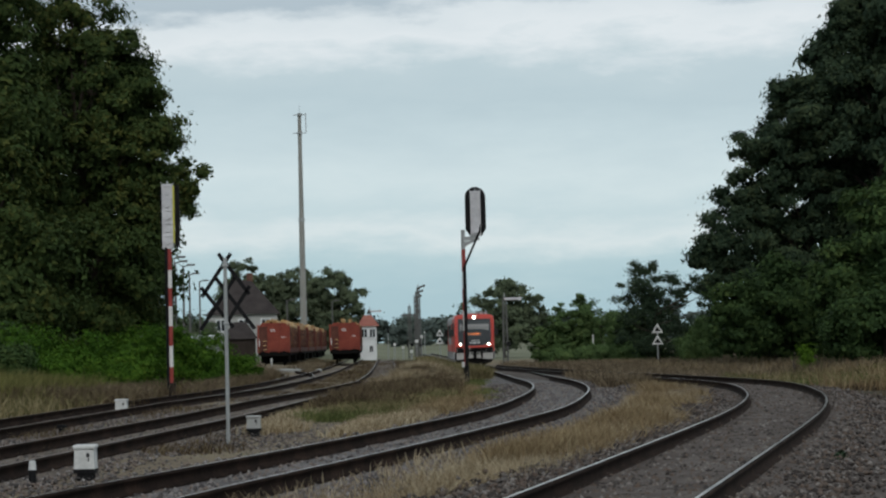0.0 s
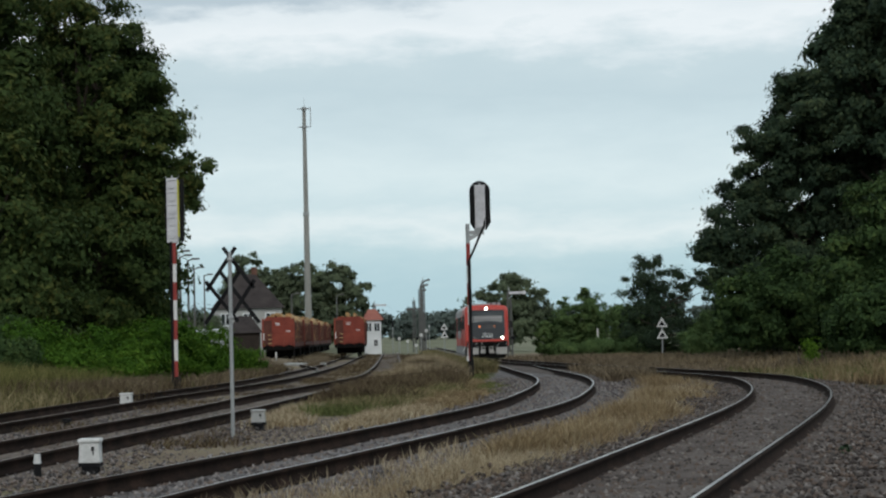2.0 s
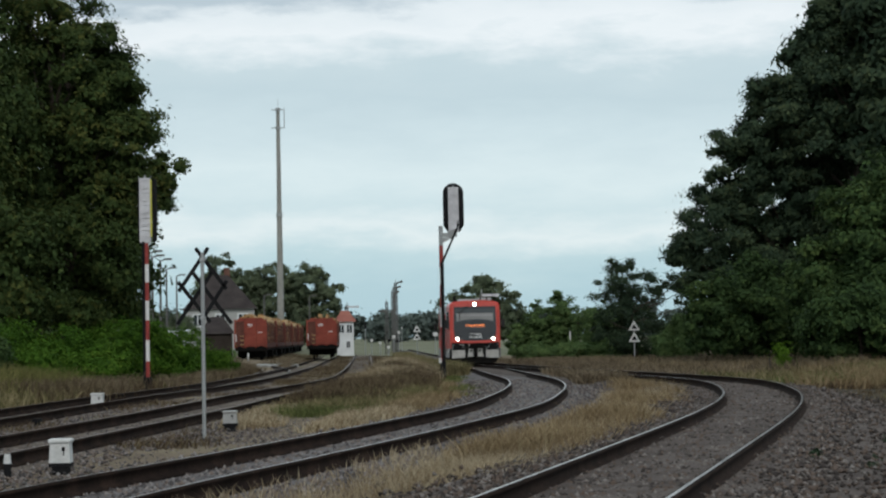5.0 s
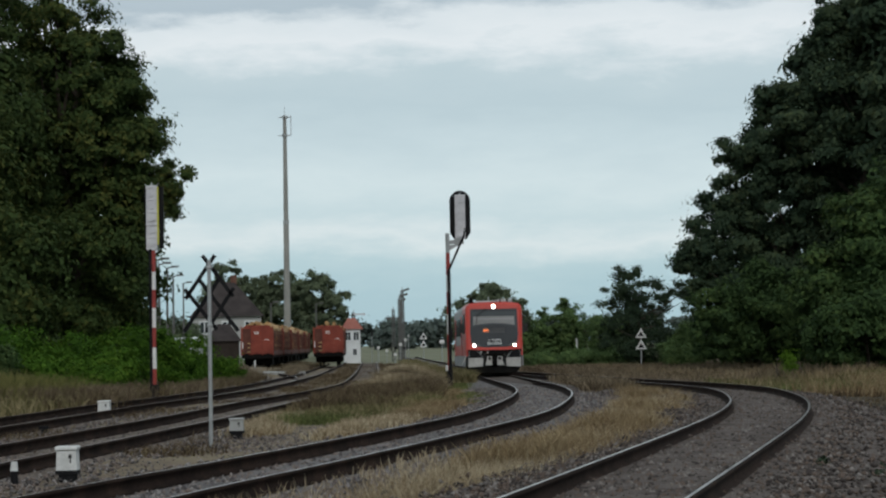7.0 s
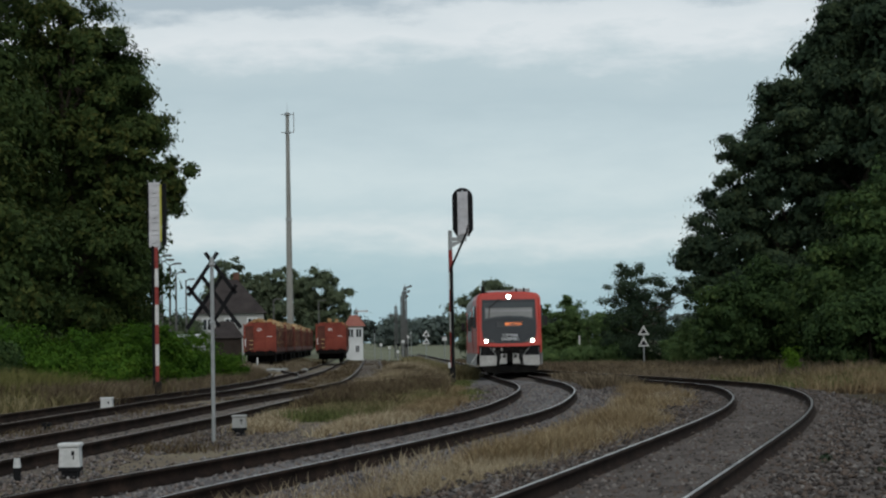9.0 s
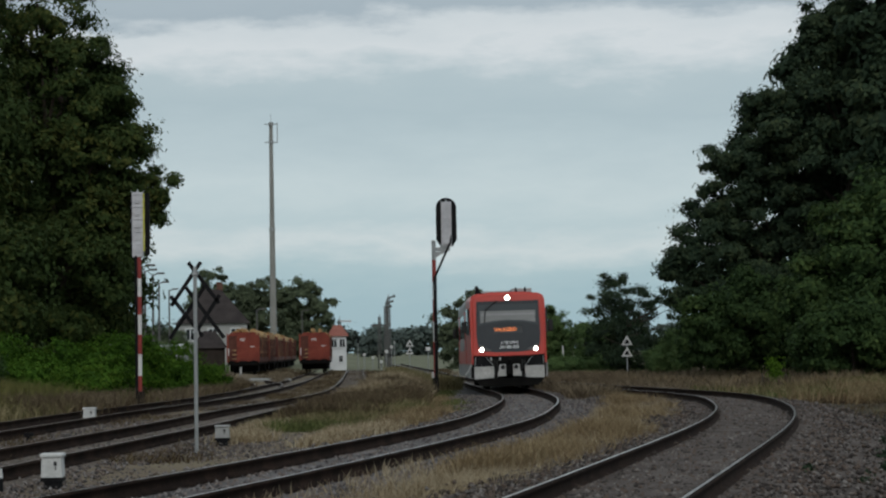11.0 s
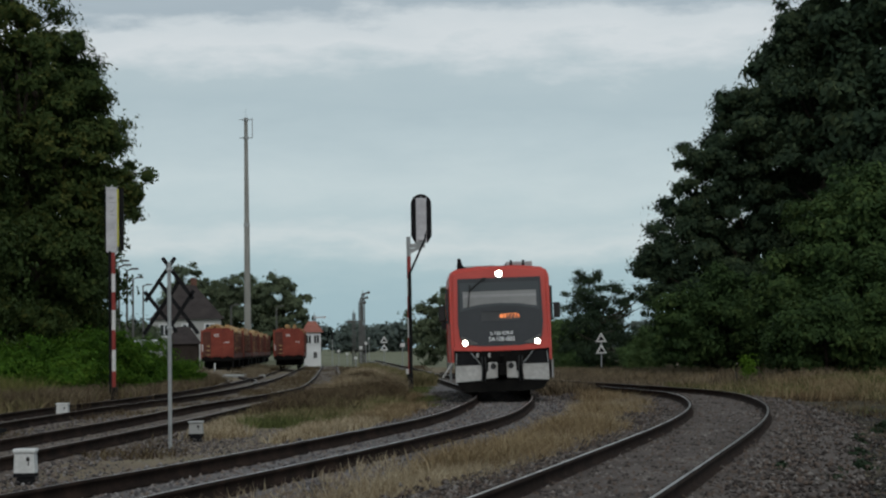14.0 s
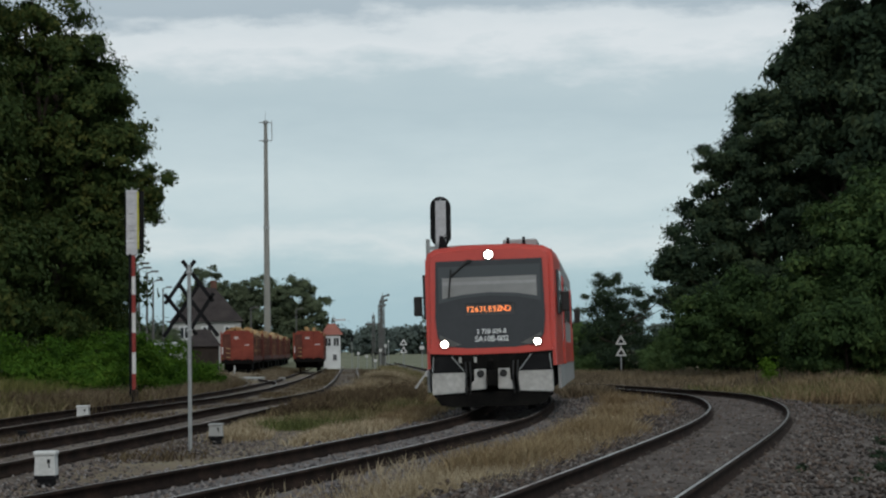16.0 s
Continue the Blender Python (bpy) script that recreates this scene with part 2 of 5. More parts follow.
M_ROOFDARK = material("dark_roof_tiles", [(0.03, 0.025, 0.025), (0.06, 0.05, 0.047)], 0.9, scale=0.8, fine=6, bump=0.4, spec=0.08)
M_ROOFRED = material("red_roof_tiles", [(0.22, 0.07, 0.05), (0.30, 0.11, 0.08)], 0.8, scale=1.0, fine=8, bump=0.4)
M_PLASTER = material("grey_plaster", [(0.30, 0.30, 0.29), (0.40, 0.40, 0.39)], 0.9, scale=0.8, fine=8, bump=0.2)
M_BARKLOG = material("log_bark", [(0.09, 0.05, 0.03), (0.16, 0.09, 0.05), (0.26, 0.16, 0.08)], 0.9, scale=1.5, fine=9, bump=0.4, island=0.7)
M_DARKSTEEL = material("dark_weathered_steel", [(0.07, 0.07, 0.068), (0.12, 0.118, 0.112)], 0.7, scale=3, fine=20, bump=0.2)
M_WHITEWASH = material("whitewash", [(0.55, 0.56, 0.57), (0.7, 0.71, 0.72)], 0.85, scale=0.9, fine=8, bump=0.1)
M_DARKWOOD = material("dark_timber", [(0.03, 0.024, 0.021), (0.055, 0.045, 0.038)], 0.9, scale=1.5, fine=14, bump=0.3, spec=0.08)

# ---- mesh helpers ----


def box(bm, x, y, z, sx, sy, sz, turn=None):
    m = Matrix.Translation((x, y, z)) @ (turn or Matrix()) @ Matrix.Diagonal((sx, sy, sz, 1))
    return bmesh.ops.create_cube(bm, size=1, matrix=m)["verts"]


def bevelbox(bm, x, y, z, sx, sy, sz, w=0.02):
    vs = box(bm, x, y, z, sx, sy, sz)
    es = list({e for v in vs for e in v.link_edges})
    bmesh.ops.bevel(bm, geom=es, offset=w, segments=2, affect="EDGES", profile=0.5)


def tube(bm, a, b, r0, r1=None, n=10):
    a, b = Vector(a), Vector(b)
    r1 = r0 if r1 is None else r1
    d = b - a
    m = Matrix.Translation((a + b) / 2) @ d.to_track_quat("Z", "Y").to_matrix().to_4x4()
    bmesh.ops.create_cone(bm, cap_ends=True, segments=n, radius1=r0, radius2=max(r1, 1e-4), depth=d.length, matrix=m)


def slab(bm, pts, depth):
    """A plate from an outline of points, given depth along a vector."""
    vs = [bm.verts.new(p) for p in pts]
    f = bm.faces.new(vs)
    r = bmesh.ops.extrude_face_region(bm, geom=[f])
    bmesh.ops.translate(bm, verts=[v for v in r["geom"] if isinstance(v, bmesh.types.BMVert)], vec=depth)
    bmesh.ops.recalc_face_normals(bm, faces=bm.faces)


def mesh_of(name, bm, mats, smooth=False):
    me = bpy.data.meshes.new(name)
    bm.to_mesh(me)
    bm.free()
    for m in mats if isinstance(mats, (list, tuple)) else [mats]:
        me.materials.append(m)
    if smooth:
        me.polygons.foreach_set("use_smooth", [True] * len(me.polygons))
    return me


def part(name, bm, mat, parent, label="", smooth=False):
    ob = new(name, mesh_of(name, bm, mat, smooth))
    ob.parent = parent
    if label:
        ob["label"] = label
    return ob


def boxpart(name, mat, parent, dims, bevel=0.0, label=""):
    bm = bmesh.new()
    bevelbox(bm, *dims, bevel) if bevel else box(bm, *dims)
    return part(name, bm, mat, parent, label)


def tubepart(name, mat, parent, a, b, r0, r1=None, n=10, label=""):
    bm = bmesh.new()
    tube(bm, a, b, r0, r1, n)
    return part(name, bm, mat, parent, label)


def thing(name, m, label, category, group=""):
    ob = new(name)
    ob.matrix_basis = m
    return tagged(ob, label, category, group)


def raw_mesh(name, verts, faces, mat):
    """A mesh straight from arrays: verts n x 3, faces n x k."""
    me = bpy.data.meshes.new(name)
    nf, k = faces.shape
    me.vertices.add(len(verts))
    me.vertices.foreach_set("co", np.asarray(verts, np.float32).ravel())
    me.loops.add(nf * k)
    me.loops.foreach_set("vertex_index", faces.astype(np.int32).ravel())
    me.polygons.add(nf)
    me.polygons.foreach_set("loop_start", np.arange(0, nf * k, k, dtype=np.int32))
    me.update(calc_edges=True)
    me.validate()
    me.materials.append(mat)
    return me


def text_mesh(body, size, mat, depth=0.004, weight=0.008):
    cu = bpy.data.curves.new("lettering", "FONT")
    cu.offset = size * weight
    cu.body, cu.size, cu.extrude, cu.align_x, cu.align_y = body, size, depth, "CENTER", "CENTER"
    ob = new("lettering", cu)
    bpy.context.view_layer.update()
    me = bpy.data.meshes.new_from_object(ob.evaluated_get(bpy.context.evaluated_depsgraph_get()))
    bpy.data.objects.remove(ob)
    bpy.data.curves.remove(cu)
    me.materials.clear()
    me.materials.append(mat)
    return me


# ---- lie of the land ----


def level(y):
    """Height of the rail heads: flat near by, then falling gently to the station."""
    return -0.0053 * max(0.0, min(y, 118.0) - 45.0)


def spline(ctrl, step=0.6):
    """An even row of points on a smooth curve through the plan's points."""
    p = [Vector(c) for c in ctrl]
    p = [2 * p[0] - p[1]] + p + [2 * p[-1] - p[-2]]
    out = []
    for i in range(1, len(p) - 2):
        n = max(2, int((p[i + 1] - p[i]).length / step))
        for k in range(n):
            t = k / n
            out.append(0.5 * (2 * p[i] + (p[i + 1] - p[i - 1]) * t + (2 * p[i - 1] - 5 * p[i] + 4 * p[i + 1] - p[i + 2]) * t * t
                              + (3 * p[i] - p[i - 1] - 3 * p[i + 1] + p[i + 2]) * t ** 3))
    out.append(p[-2])
    return out


LINE_A = spline([(-22.0, -45.0), (-12.8, -24.0), (-6.4, -9.0), (-2.9, 0.6), (-1.5, 5.0), (-0.6, 8.0), (0.57, 12.0), (1.69, 16.0), (2.8, 20.0), (3.9, 24.0), (4.95, 28.0), (5.88, 32.0), (6.64, 36.0), (7.19, 40.0), (7.47, 43.0),
                 (7.58, 46.0), (7.45, 50.0), (7.1, 54.0), (6.7, 58.0), (6.25, 62.0), (5.4, 70.0), (4.0, 84.0), (2.6, 100.0), (1.6, 114.0)])
LINE_B = spline([(-22.5, -45.0), (-14.0, -24.0), (-9.0, -8.0), (-6.7, 0.5), (-5.5, 5.0), (-4.9, 8.0), (-4.1, 12.0), (-3.24, 16.0), (-2.74, 18.0), (-2.18, 20.0), (-1.12, 24.0), (-0.14, 28.0), (0.86, 32.3), (1.52, 36.0), (2.02, 40.0),
                 (2.44, 44.0), (2.73, 48.0), (2.91, 52.0), (3.0, 56.0), (2.98, 60.0), (2.86, 65.0), (2.74, 71.0), (2.46, 85.0), (1.93, 100.0), (1.2, 118.0), (0.0, 150.0), (-2.2, 200.0), (-5.0, 260.0)])
LINE_C = spline([(-19.0, -45.0), (-14.0, -20.0), (-9.6, -2.0), (-7.2, 12.0), (-6.6, 18.0), (-6.06, 24.0), (-5.53, 30.0), (-5.02, 36.0), (-4.55, 44.0), (-4.1, 51.0), (-3.6, 60.0), (-3.42, 71.0), (-3.85, 85.0), (-4.4, 100.0), (-5.6, 130.0), (-6.4, 150.0), (-8.4, 200.0)])
LINE_D = spline([(-22.0, -45.0), (-16.5, -20.0), (-12.2, 2.0), (-9.9, 19.0), (-9.4, 27.0), (-8.98, 34.0), (-8.45, 44.0), (-8.0, 52.0), (-7.65, 62.0), (-7.62, 75.0), (-8.3, 100.0), (-9.35, 130.0), (-10.2, 156.0), (-12.0, 205.0)])
LINE_E = spline([(-7.55, 66.0), (-7.75, 80.0), (-9.2, 100.0), (-12.2, 122.0), (-15.2, 144.0), (-16.6, 180.0), (-18.0, 222.0)])


def x_on(line, y):
    for a, b in zip(line, line[1:]):
        if a.y <= y <= b.y:
            return a.x + (b.x - a.x) * (y - a.y) / max(1e-6, b.y - a.y)
    return 0.0


def normals(line):
    out = []
    for i, p in enumerate(line):
        d = (line[min(i + 1, len(line) - 1)] - line[max(i - 1, 0)]).normalized()
        out.append(Vector((d.y, -d.x)))
    return out


def sweep(line, profile, lift=0.0, closed=True):
    """A strip or bar with this cross section (side, up) drawn along the line."""
    k = len(profile)
    verts, faces = [], []
    for i, (p, n) in enumerate(zip(line, normals(line))):
        z = level(p.y) + lift
        for s, u in profile:
            verts.append((p.x + n.x * s, p.y + n.y * s, z + u))
        if i:
            a, b = (i - 1) * k, i * k
            for j in range(k if closed else k - 1):
                j2 = (j + 1) % k
                faces.append((a + j, a + j2, b + j2, b + j))
    return np.array(verts), np.array(faces)


RAIL = [(-0.036, -0.007), (-0.017, 0.0), (0.017, 0.0), (0.036, -0.007), (0.036, -0.04), (0.010, -0.05), (0.010, -0.135), (0.07, -0.15), (0.07, -0.20), (-0.07, -0.20), (-0.07, -0.15),
        (-0.010, -0.135), (-0.010, -0.05), (-0.036, -0.04)]


def railway(name, line, label, bed_mat, head_mat, bed=1.75, raise_=0.0):
    tr = thing(name, Matrix(), label, "railway track", "railway tracks")
    for side in (-0.755, 0.755):
        v, f = sweep(line, [(s + side, u) for s, u in RAIL], raise_)
        me = raw_mesh("rail", v, f, M_RAIL)
        me.materials.append(head_mat)
        me.polygons.foreach_set("material_index", [1 if i % len(RAIL) == 1 else 0 for i in range(len(f))])
        ob = new("rail", me)
        ob.parent = tr
    lift = raise_ + (0.03 if head_mat is M_RAILTOP and raise_ > 0 else 0.0)
    v, f = sweep(line, [(-bed - 0.55, -0.40), (-bed, -0.22), (-0.95, -0.19), (-0.6, -0.185), (0.6, -0.185), (0.95, -0.19), (bed, -0.22), (bed + 0.55, -0.40)], lift, closed=False)
    ob = tagged(new("ballast_bed", raw_mesh("ballast_bed", v, f[:, ::-1], bed_mat)), kind="structure")
    return tr


def ground_height(x, y):
    """Bare earth: below the rails, with the weedy hump between the tracks and the bank on the far side of the curve."""
    z = level(y) - 0.27
    if y > 235:
        z += (min(y, 700) - 235) * 0.0028
    z += 0.50 * math.exp(-((x + 1.5) / 0.85) ** 2 - ((y - 68) / 14.0) ** 2)
    z += 0.25 * math.exp(-((x - 7.5) / 5.0) ** 2 - ((y - 92) / 16.0) ** 2)
    z += 0.175 * (1 + math.tanh((x - 14.0) / 2.4)) + 0.25 * (1 - math.tanh((x + 13.5) / 2.4))
    return z + 0.05 * noise.noise((x * 0.35, y * 0.25, 0.0))


def build_ground():
    xs = np.r_[np.linspace(-900, -60, 15), np.linspace(-50, -18, 17), np.linspace(-17, 17, 69), np.linspace(18, 50, 17), np.linspace(60, 900, 15)]
    ys = np.r_[np.linspace(-300, -20, 8), np.linspace(-10, 10, 11), np.linspace(11, 130, 150), np.linspace(135, 300, 34), np.linspace(330, 1500, 24), [4000]]
    nx, ny = len(xs), len(ys)
    v = np.array([(x, y, ground_height(x, y)) for y in ys for x in xs])
    i = np.arange(nx * ny).reshape(ny, nx)
    f = np.stack([i[:-1, :-1], i[:-1, 1:], i[1:, 1:], i[1:, :-1]], -1).reshape(-1, 4)
    me = raw_mesh("ground", v, f, M_DIRT)
    me.materials.append(M_FIELD)
    mid = v[f].mean(1)
    me.materials.append(M_DARKDIRT)
    kinds = (mid[:, 1] > 175).astype(np.int32)
    right = (mid[:, 0] > np.array([x_on(LINE_A, y) for y in mid[:, 1]]) + 2.2) & (mid[:, 1] < 125) & (mid[:, 1] > 5) & (mid[:, 0] > 1)
    kinds[right] = 2
    me.polygons.foreach_set("material_index", kinds)
    me.polygons.foreach_set("use_smooth", [True] * len(f))
    tagged(new("ground", me), "brown earth with dry grass between railway tracks", "ground", kind="structure")


build_ground()
railway("railway_track", LINE_A, "worn polished rails curving through brownish ballast", M_BALLASTDIRTY, M_RAILTOP, 1.9, 0.08)
railway("railway_track", LINE_B, "main curved rails with dark rusty sides in grey ballast", M_BALLAST, M_RAILTOP, 1.75)
railway("railway_track", LINE_C, "rusty side track sunk in sandy ballast", M_SAND, M_RAILOLD, 1.1, -0.03)
railway("railway_track", LINE_D, "rusty siding beside the green bank", M_SAND, M_RAILOLD, 1.05, -0.05)
railway("railway_track", LINE_E, "siding that branches off to the timber wagons", M_SAND, M_RAILOLD, 1.0, -0.044)

# ---- the railcar: front at y = 0 facing -y, rail heads at z = 0 ----


def outline_prism(bm, pts, y0, y1):
    slab(bm, [(x, y0, z) for x, z in pts], (0, y1 - y0, 0))


def build_railcar():
    car = thing("railcar", Matrix(), "red and grey diesel railcar with lit headlights on the curved track", "train")
    W, L = 1.45, 16.5
    sec = [(-W, 0.95), (-W, 2.85), (-1.44, 3.25), (-1.38, 3.41), (-1.22, 3.50), (-0.6, 3.56), (0.6, 3.56), (1.22, 3.50), (1.38, 3.41), (1.44, 3.25), (W, 2.85), (W, 0.95)]

    def shell(y0, y1, s=1.0, lean=0.0):
        bm = bmesh.new()
        outline_prism(bm, [(x * s, z) for x, z in sec], y0, y1)
        return bm

    part("body", shell(2.6, L - 2.6), M_TRAINGREY, car, "silver grey passenger body")
    # cab: rounded nose in red, drawn in at the front
    for end in (0, 1):
        bm = bmesh.new()
        rings = [(0.0, 0.915, 0.04), (0.12, 0.945, 0.01), (0.6, 0.965, 0.0), (2.6, 1.0, 0.0)]
        rows = []
        for y, s, d in rings:
            yy = y if end == 0 else L - y
            row = []
            for x, z in sec:
                back = 0.0 if y > 0.4 else max(0.0, (z - 1.3)) * 0.10 * (1 - y / 0.45)
                row.append(bm.verts.new((x * s, yy + (back if end == 0 else -back), z - (d if z > 3 else 0))))
            rows.append(row)
        for a, b in zip(rows, rows[1:]):
            for i in range(len(sec)):
                j = (i + 1) % len(sec)
                bm.faces.new((a[i], a[j], b[j], b[i]))
        bm.faces.new(rows[0])
        bmesh.ops.recalc_face_normals(bm, faces=bm.faces)
        bmesh.ops.bevel(bm, geom=[e for e in bm.edges if all(v in rows[0] for v in e.verts)], offset=0.07, segments=3, affect="EDGES")
        part("cab", bm, M_TRAINRED, car, "glossy red cab")

    def front_y(z):
        return max(0.0, z - 1.3) * 0.10

    def panel(name, pts, mat, off, parent=car, label="", thick=0.03):
        """A plate on the raked front, off metres proud of it."""
        bm = bmesh.new()
        slab(bm, [(x, front_y(z) - off, z) for x, z in pts], (0, thick, 0))
        return part(name, bm, mat, parent, label)

    # nose mask, built round the window of the display
    edge = lambda z: 1.16 - 0.0246 * (z - 2.0)
    bm = bmesh.new()
    zt, zb, xw = 2.30, 2.05, 0.52
    for pts in ([(-1.13, 3.22), (1.13, 3.22), (edge(zt), zt), (-edge(zt), zt)],
                [(-edge(zt), zt), (-xw, zt), (-xw, zb), (-edge(zb), zb)],
                [(xw, zt), (edge(zt), zt), (edge(zb), zb), (xw, zb)],
                [(-edge(zb), zb), (edge(zb), zb), (1.16, 2.0), (1.12, 1.62), (0.98, 1.42), (0.5, 1.36), (-0.5, 1.36), (-0.98, 1.42), (-1.12, 1.62), (-1.16, 2.0)]):
        slab(bm, [(x, front_y(z) - 0.034, z) for x, z in pts], (0, 0.014, 0))
    mask = part("nose_mask", bm, M_BLACKMASK, car, "dark grey nose mask")
    panel("windscreen", [(-1.08, 3.1), (1.08, 3.1), (1.08, 2.32), (0.6, 2.42), (0.0, 2.46), (-0.6, 2.42), (-1.08, 2.32)], M_SCREEN, 0.040, mask)
    # two thin pale plates before the glass imitate its sky reflection
    panel("sky_reflection", [(-1.0, 2.86), (1.0, 2.86), (1.0, 2.42), (0.55, 2.5), (0.0, 2.53), (-0.55, 2.5), (-1.0, 2.42)], M_SKYSHEEN, 0.043, mask, "pale grey plate painted as the sky's reflection on the windscreen", 0.02)
    panel("sky_reflection", [(-1.0, 2.78), (1.0, 2.76), (1.0, 2.70), (-1.0, 2.70)], M_TRAINGREY, 0.045, mask, "lighter strip of the painted reflection", 0.02)
    for s in (-1, 1):
        panel("lamp_corner", [(s * 1.07, 1.66), (s * 0.62, 1.44), (s * 0.80, 1.405), (s * 0.97, 1.43), (s * 1.09, 1.6)], M_DARKSTEEL, 0.037, mask, "grey corner plate round the headlight", 0.01)
    disp = panel("destination_display", [(-0.54, zt + 0.02), (0.54, zt + 0.02), (0.54, zb - 0.02), (-0.54, zb - 0.02)], M_DISPLAY, 0.008, car, "smoked display with running orange lettering")

    def letters(body, size, z, mat, parent, off, squeeze=1.0):
        ob = new("lettering", text_mesh(body, size, mat))
        ob.parent = parent
        ob.matrix_basis = Matrix.Translation((0.02, front_y(z) - off, z)) @ Matrix.Rotation(radians(90 - 5.7), 4, "X") @ Matrix.Diagonal((squeeze, 1, 1, 1))
        return ob

    # the running message: each character slides through the window, then returns behind the mask
    running = []
    for ch in ("", "", *"77263LESZNO"):
        if ch:
            ob = new("character", text_mesh(ch, 0.165, M_LED, 0.002, -0.006))
        else:
            bm = bmesh.new()
            for dx in (-0.025, 0.0, 0.025):
                box(bm, dx, 0, 0, 0.014, 0.12 - abs(dx), 0.004)
            ob = new("character", mesh_of("character", bm, M_LED))
        ob.parent = disp
        running.append(ob)
    letters("2 720 029-8", 0.135, 1.70, M_TEXTWHITE, mask, 0.039, 0.95)
    letters("SA108-002", 0.165, 1.545, M_TEXTWHITE, mask, 0.039, 0.98)
    # wiper
    bm = bmesh.new()
    tube(bm, (-0.44, front_y(3.2) - 0.08, 3.2), (-0.82, front_y(2.85) - 0.08, 2.88), 0.02, n=6)
    box(bm, -0.42, front_y(3.2) - 0.06, 3.2, 0.12, 0.08, 0.07)
    tube(bm, (-0.80, front_y(3.0) - 0.085, 3.04), (-0.86, front_y(2.4) - 0.085, 2.44), 0.018, n=6)
    part("wiper", bm, M_RUBBER, car)
    # lamps
    for x, z, r in ((-0.98, 1.46, 0.075), (0.98, 1.46, 0.075), (0.0, 3.33, 0.09)):
        bm = bmesh.new()
        y = front_y(z) - 0.022
        tube(bm, (x, y + 0.06, z), (x, y - 0.03, z), r + 0.03, n=20)
        hl = part("headlight", bm, M_BLACKMASK, car, "dark round lamp housing")
        bm = bmesh.new()
        tube(bm, (x, y - 0.028, z), (x, y - 0.045, z), r, r * 0.8, n=20)
        part("lens", bm, M_LAMP, hl, "bright lit lens")
    # lower front: black plates painted for shaded recess and lamp hollows, white skirts, coupling
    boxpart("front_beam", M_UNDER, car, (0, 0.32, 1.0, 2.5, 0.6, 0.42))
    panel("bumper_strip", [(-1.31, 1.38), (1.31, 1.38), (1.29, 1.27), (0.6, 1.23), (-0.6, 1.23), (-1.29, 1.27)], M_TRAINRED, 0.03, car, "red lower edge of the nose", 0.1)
    panel("recess_shade", [(-1.29, 1.27), (1.29, 1.27), (1.29, 0.86), (-1.29, 0.86)], M_UNDER, 0.012, car, "black plate for the shaded recess above the skirts", 0.05)
    for s in (-1, 1):
        bm = bmesh.new()
        # solid black wedge in place of the shade inside the hollow
        slab(bm, [(s * 1.24, -0.03, 0.87), (s * 1.20, -0.03, 1.18), (s * 1.0, -0.03, 1.21), (s * 0.84, -0.03, 1.18), (s * 0.62, -0.03, 0.88)], (0, 0.2, 0))
        hollow = part("hollow_shade", bm, M_BLACKPAINT, car, "black plate for the shaded hollow below the headlight")
        tubepart("rim", M_STEELGREY, hollow, (s * 0.84, -0.05, 1.2), (s * 0.58, -0.06, 0.88), 0.013, n=6, label="grey slanting rim")
        tubepart("rim", M_STEELGREY, hollow, (s * 1.22, -0.05, 1.2), (s * 1.25, -0.05, 0.88), 0.012, n=6)
        bm = bmesh.new()
        slab(bm, [(s * 1.27, -0.02, 0.86), (s * 0.56, -0.02, 0.86), (s * 0.54, -0.02, 0.44), (s * 1.27, -0.02, 0.40)], (0, 0.5, 0))
        bmesh.ops.bevel(bm, geom=list(bm.edges), offset=0.015, segments=2, affect="EDGES")
        part("front_skirt", bm, M_TRAINWHITE, car, "dirty white skirt")
        bm = bmesh.new()
        slab(bm, [(s * 0.37, -0.03, 0.92), (s * 0.13, -0.03, 0.92), (s * 0.12, -0.03, 0.5), (s * 0.47, -0.03, 0.48), (s * 0.45, -0.03, 0.62), (s * 0.38, -0.03, 0.68)], (0, 0.2, 0))
        bmesh.ops.bevel(bm, geom=list(bm.edges), offset=0.012, segments=2, affect="EDGES")
        pl = part("coupling_plate", bm, M_TRAINWHITE, car, "white coupling plate")
        bm = bmesh.new()
        tube(bm, (s * 0.24, -0.032, 0.82), (s * 0.24, -0.05, 0.82), 0.08, n=18)
        part("socket", bm, M_RUBBER, pl, "black round socket")
        for dx in (0.46, 0.55):
            bm = bmesh.new()
            tube(bm, (s * dx, -0.05, 1.08), (s * (dx - 0.02), -0.12, 0.75), 0.02, n=6)
            tube(bm, (s * (dx - 0.02), -0.12, 0.75), (s * (dx + 0.01), -0.06, 0.40), 0.02, n=6)
            part("hose", bm, M_RUBBER, car)
        tubepart("horn", M_TRAINWHITE, car, (s * 0.06 + 0.1 * s - 0.5, -0.05, 1.06), (s * 0.06 + 0.1 * s - 0.5, -0.05, 1.18), 0.03, n=8)
        # mirrors, at both ends
        for yy, d in ((0.75, 1), (L - 0.75, -1)):
            bm = bmesh.new()
            bevelbox(bm, s * 1.58, yy - 0.12 * d, 2.3, 0.18, 0.12, 0.42, 0.03)
            tube(bm, (s * 1.42, yy, 2.05), (s * 1.56, yy - 0.1 * d, 2.12), 0.02, n=6)
            tube(bm, (s * 1.42, yy, 2.5), (s * 1.56, yy - 0.1 * d, 2.47), 0.02, n=6)
            part("mirror", bm, M_RUBBER, car, "black rear-view mirror")
    tubepart("step_rail", M_TRAINWHITE, car, (-1.36, 0.05, 0.92), (-1.62, -0.05, 0.56), 0.022, n=8, label="pale slanting step rail")
    bm = bmesh.new()
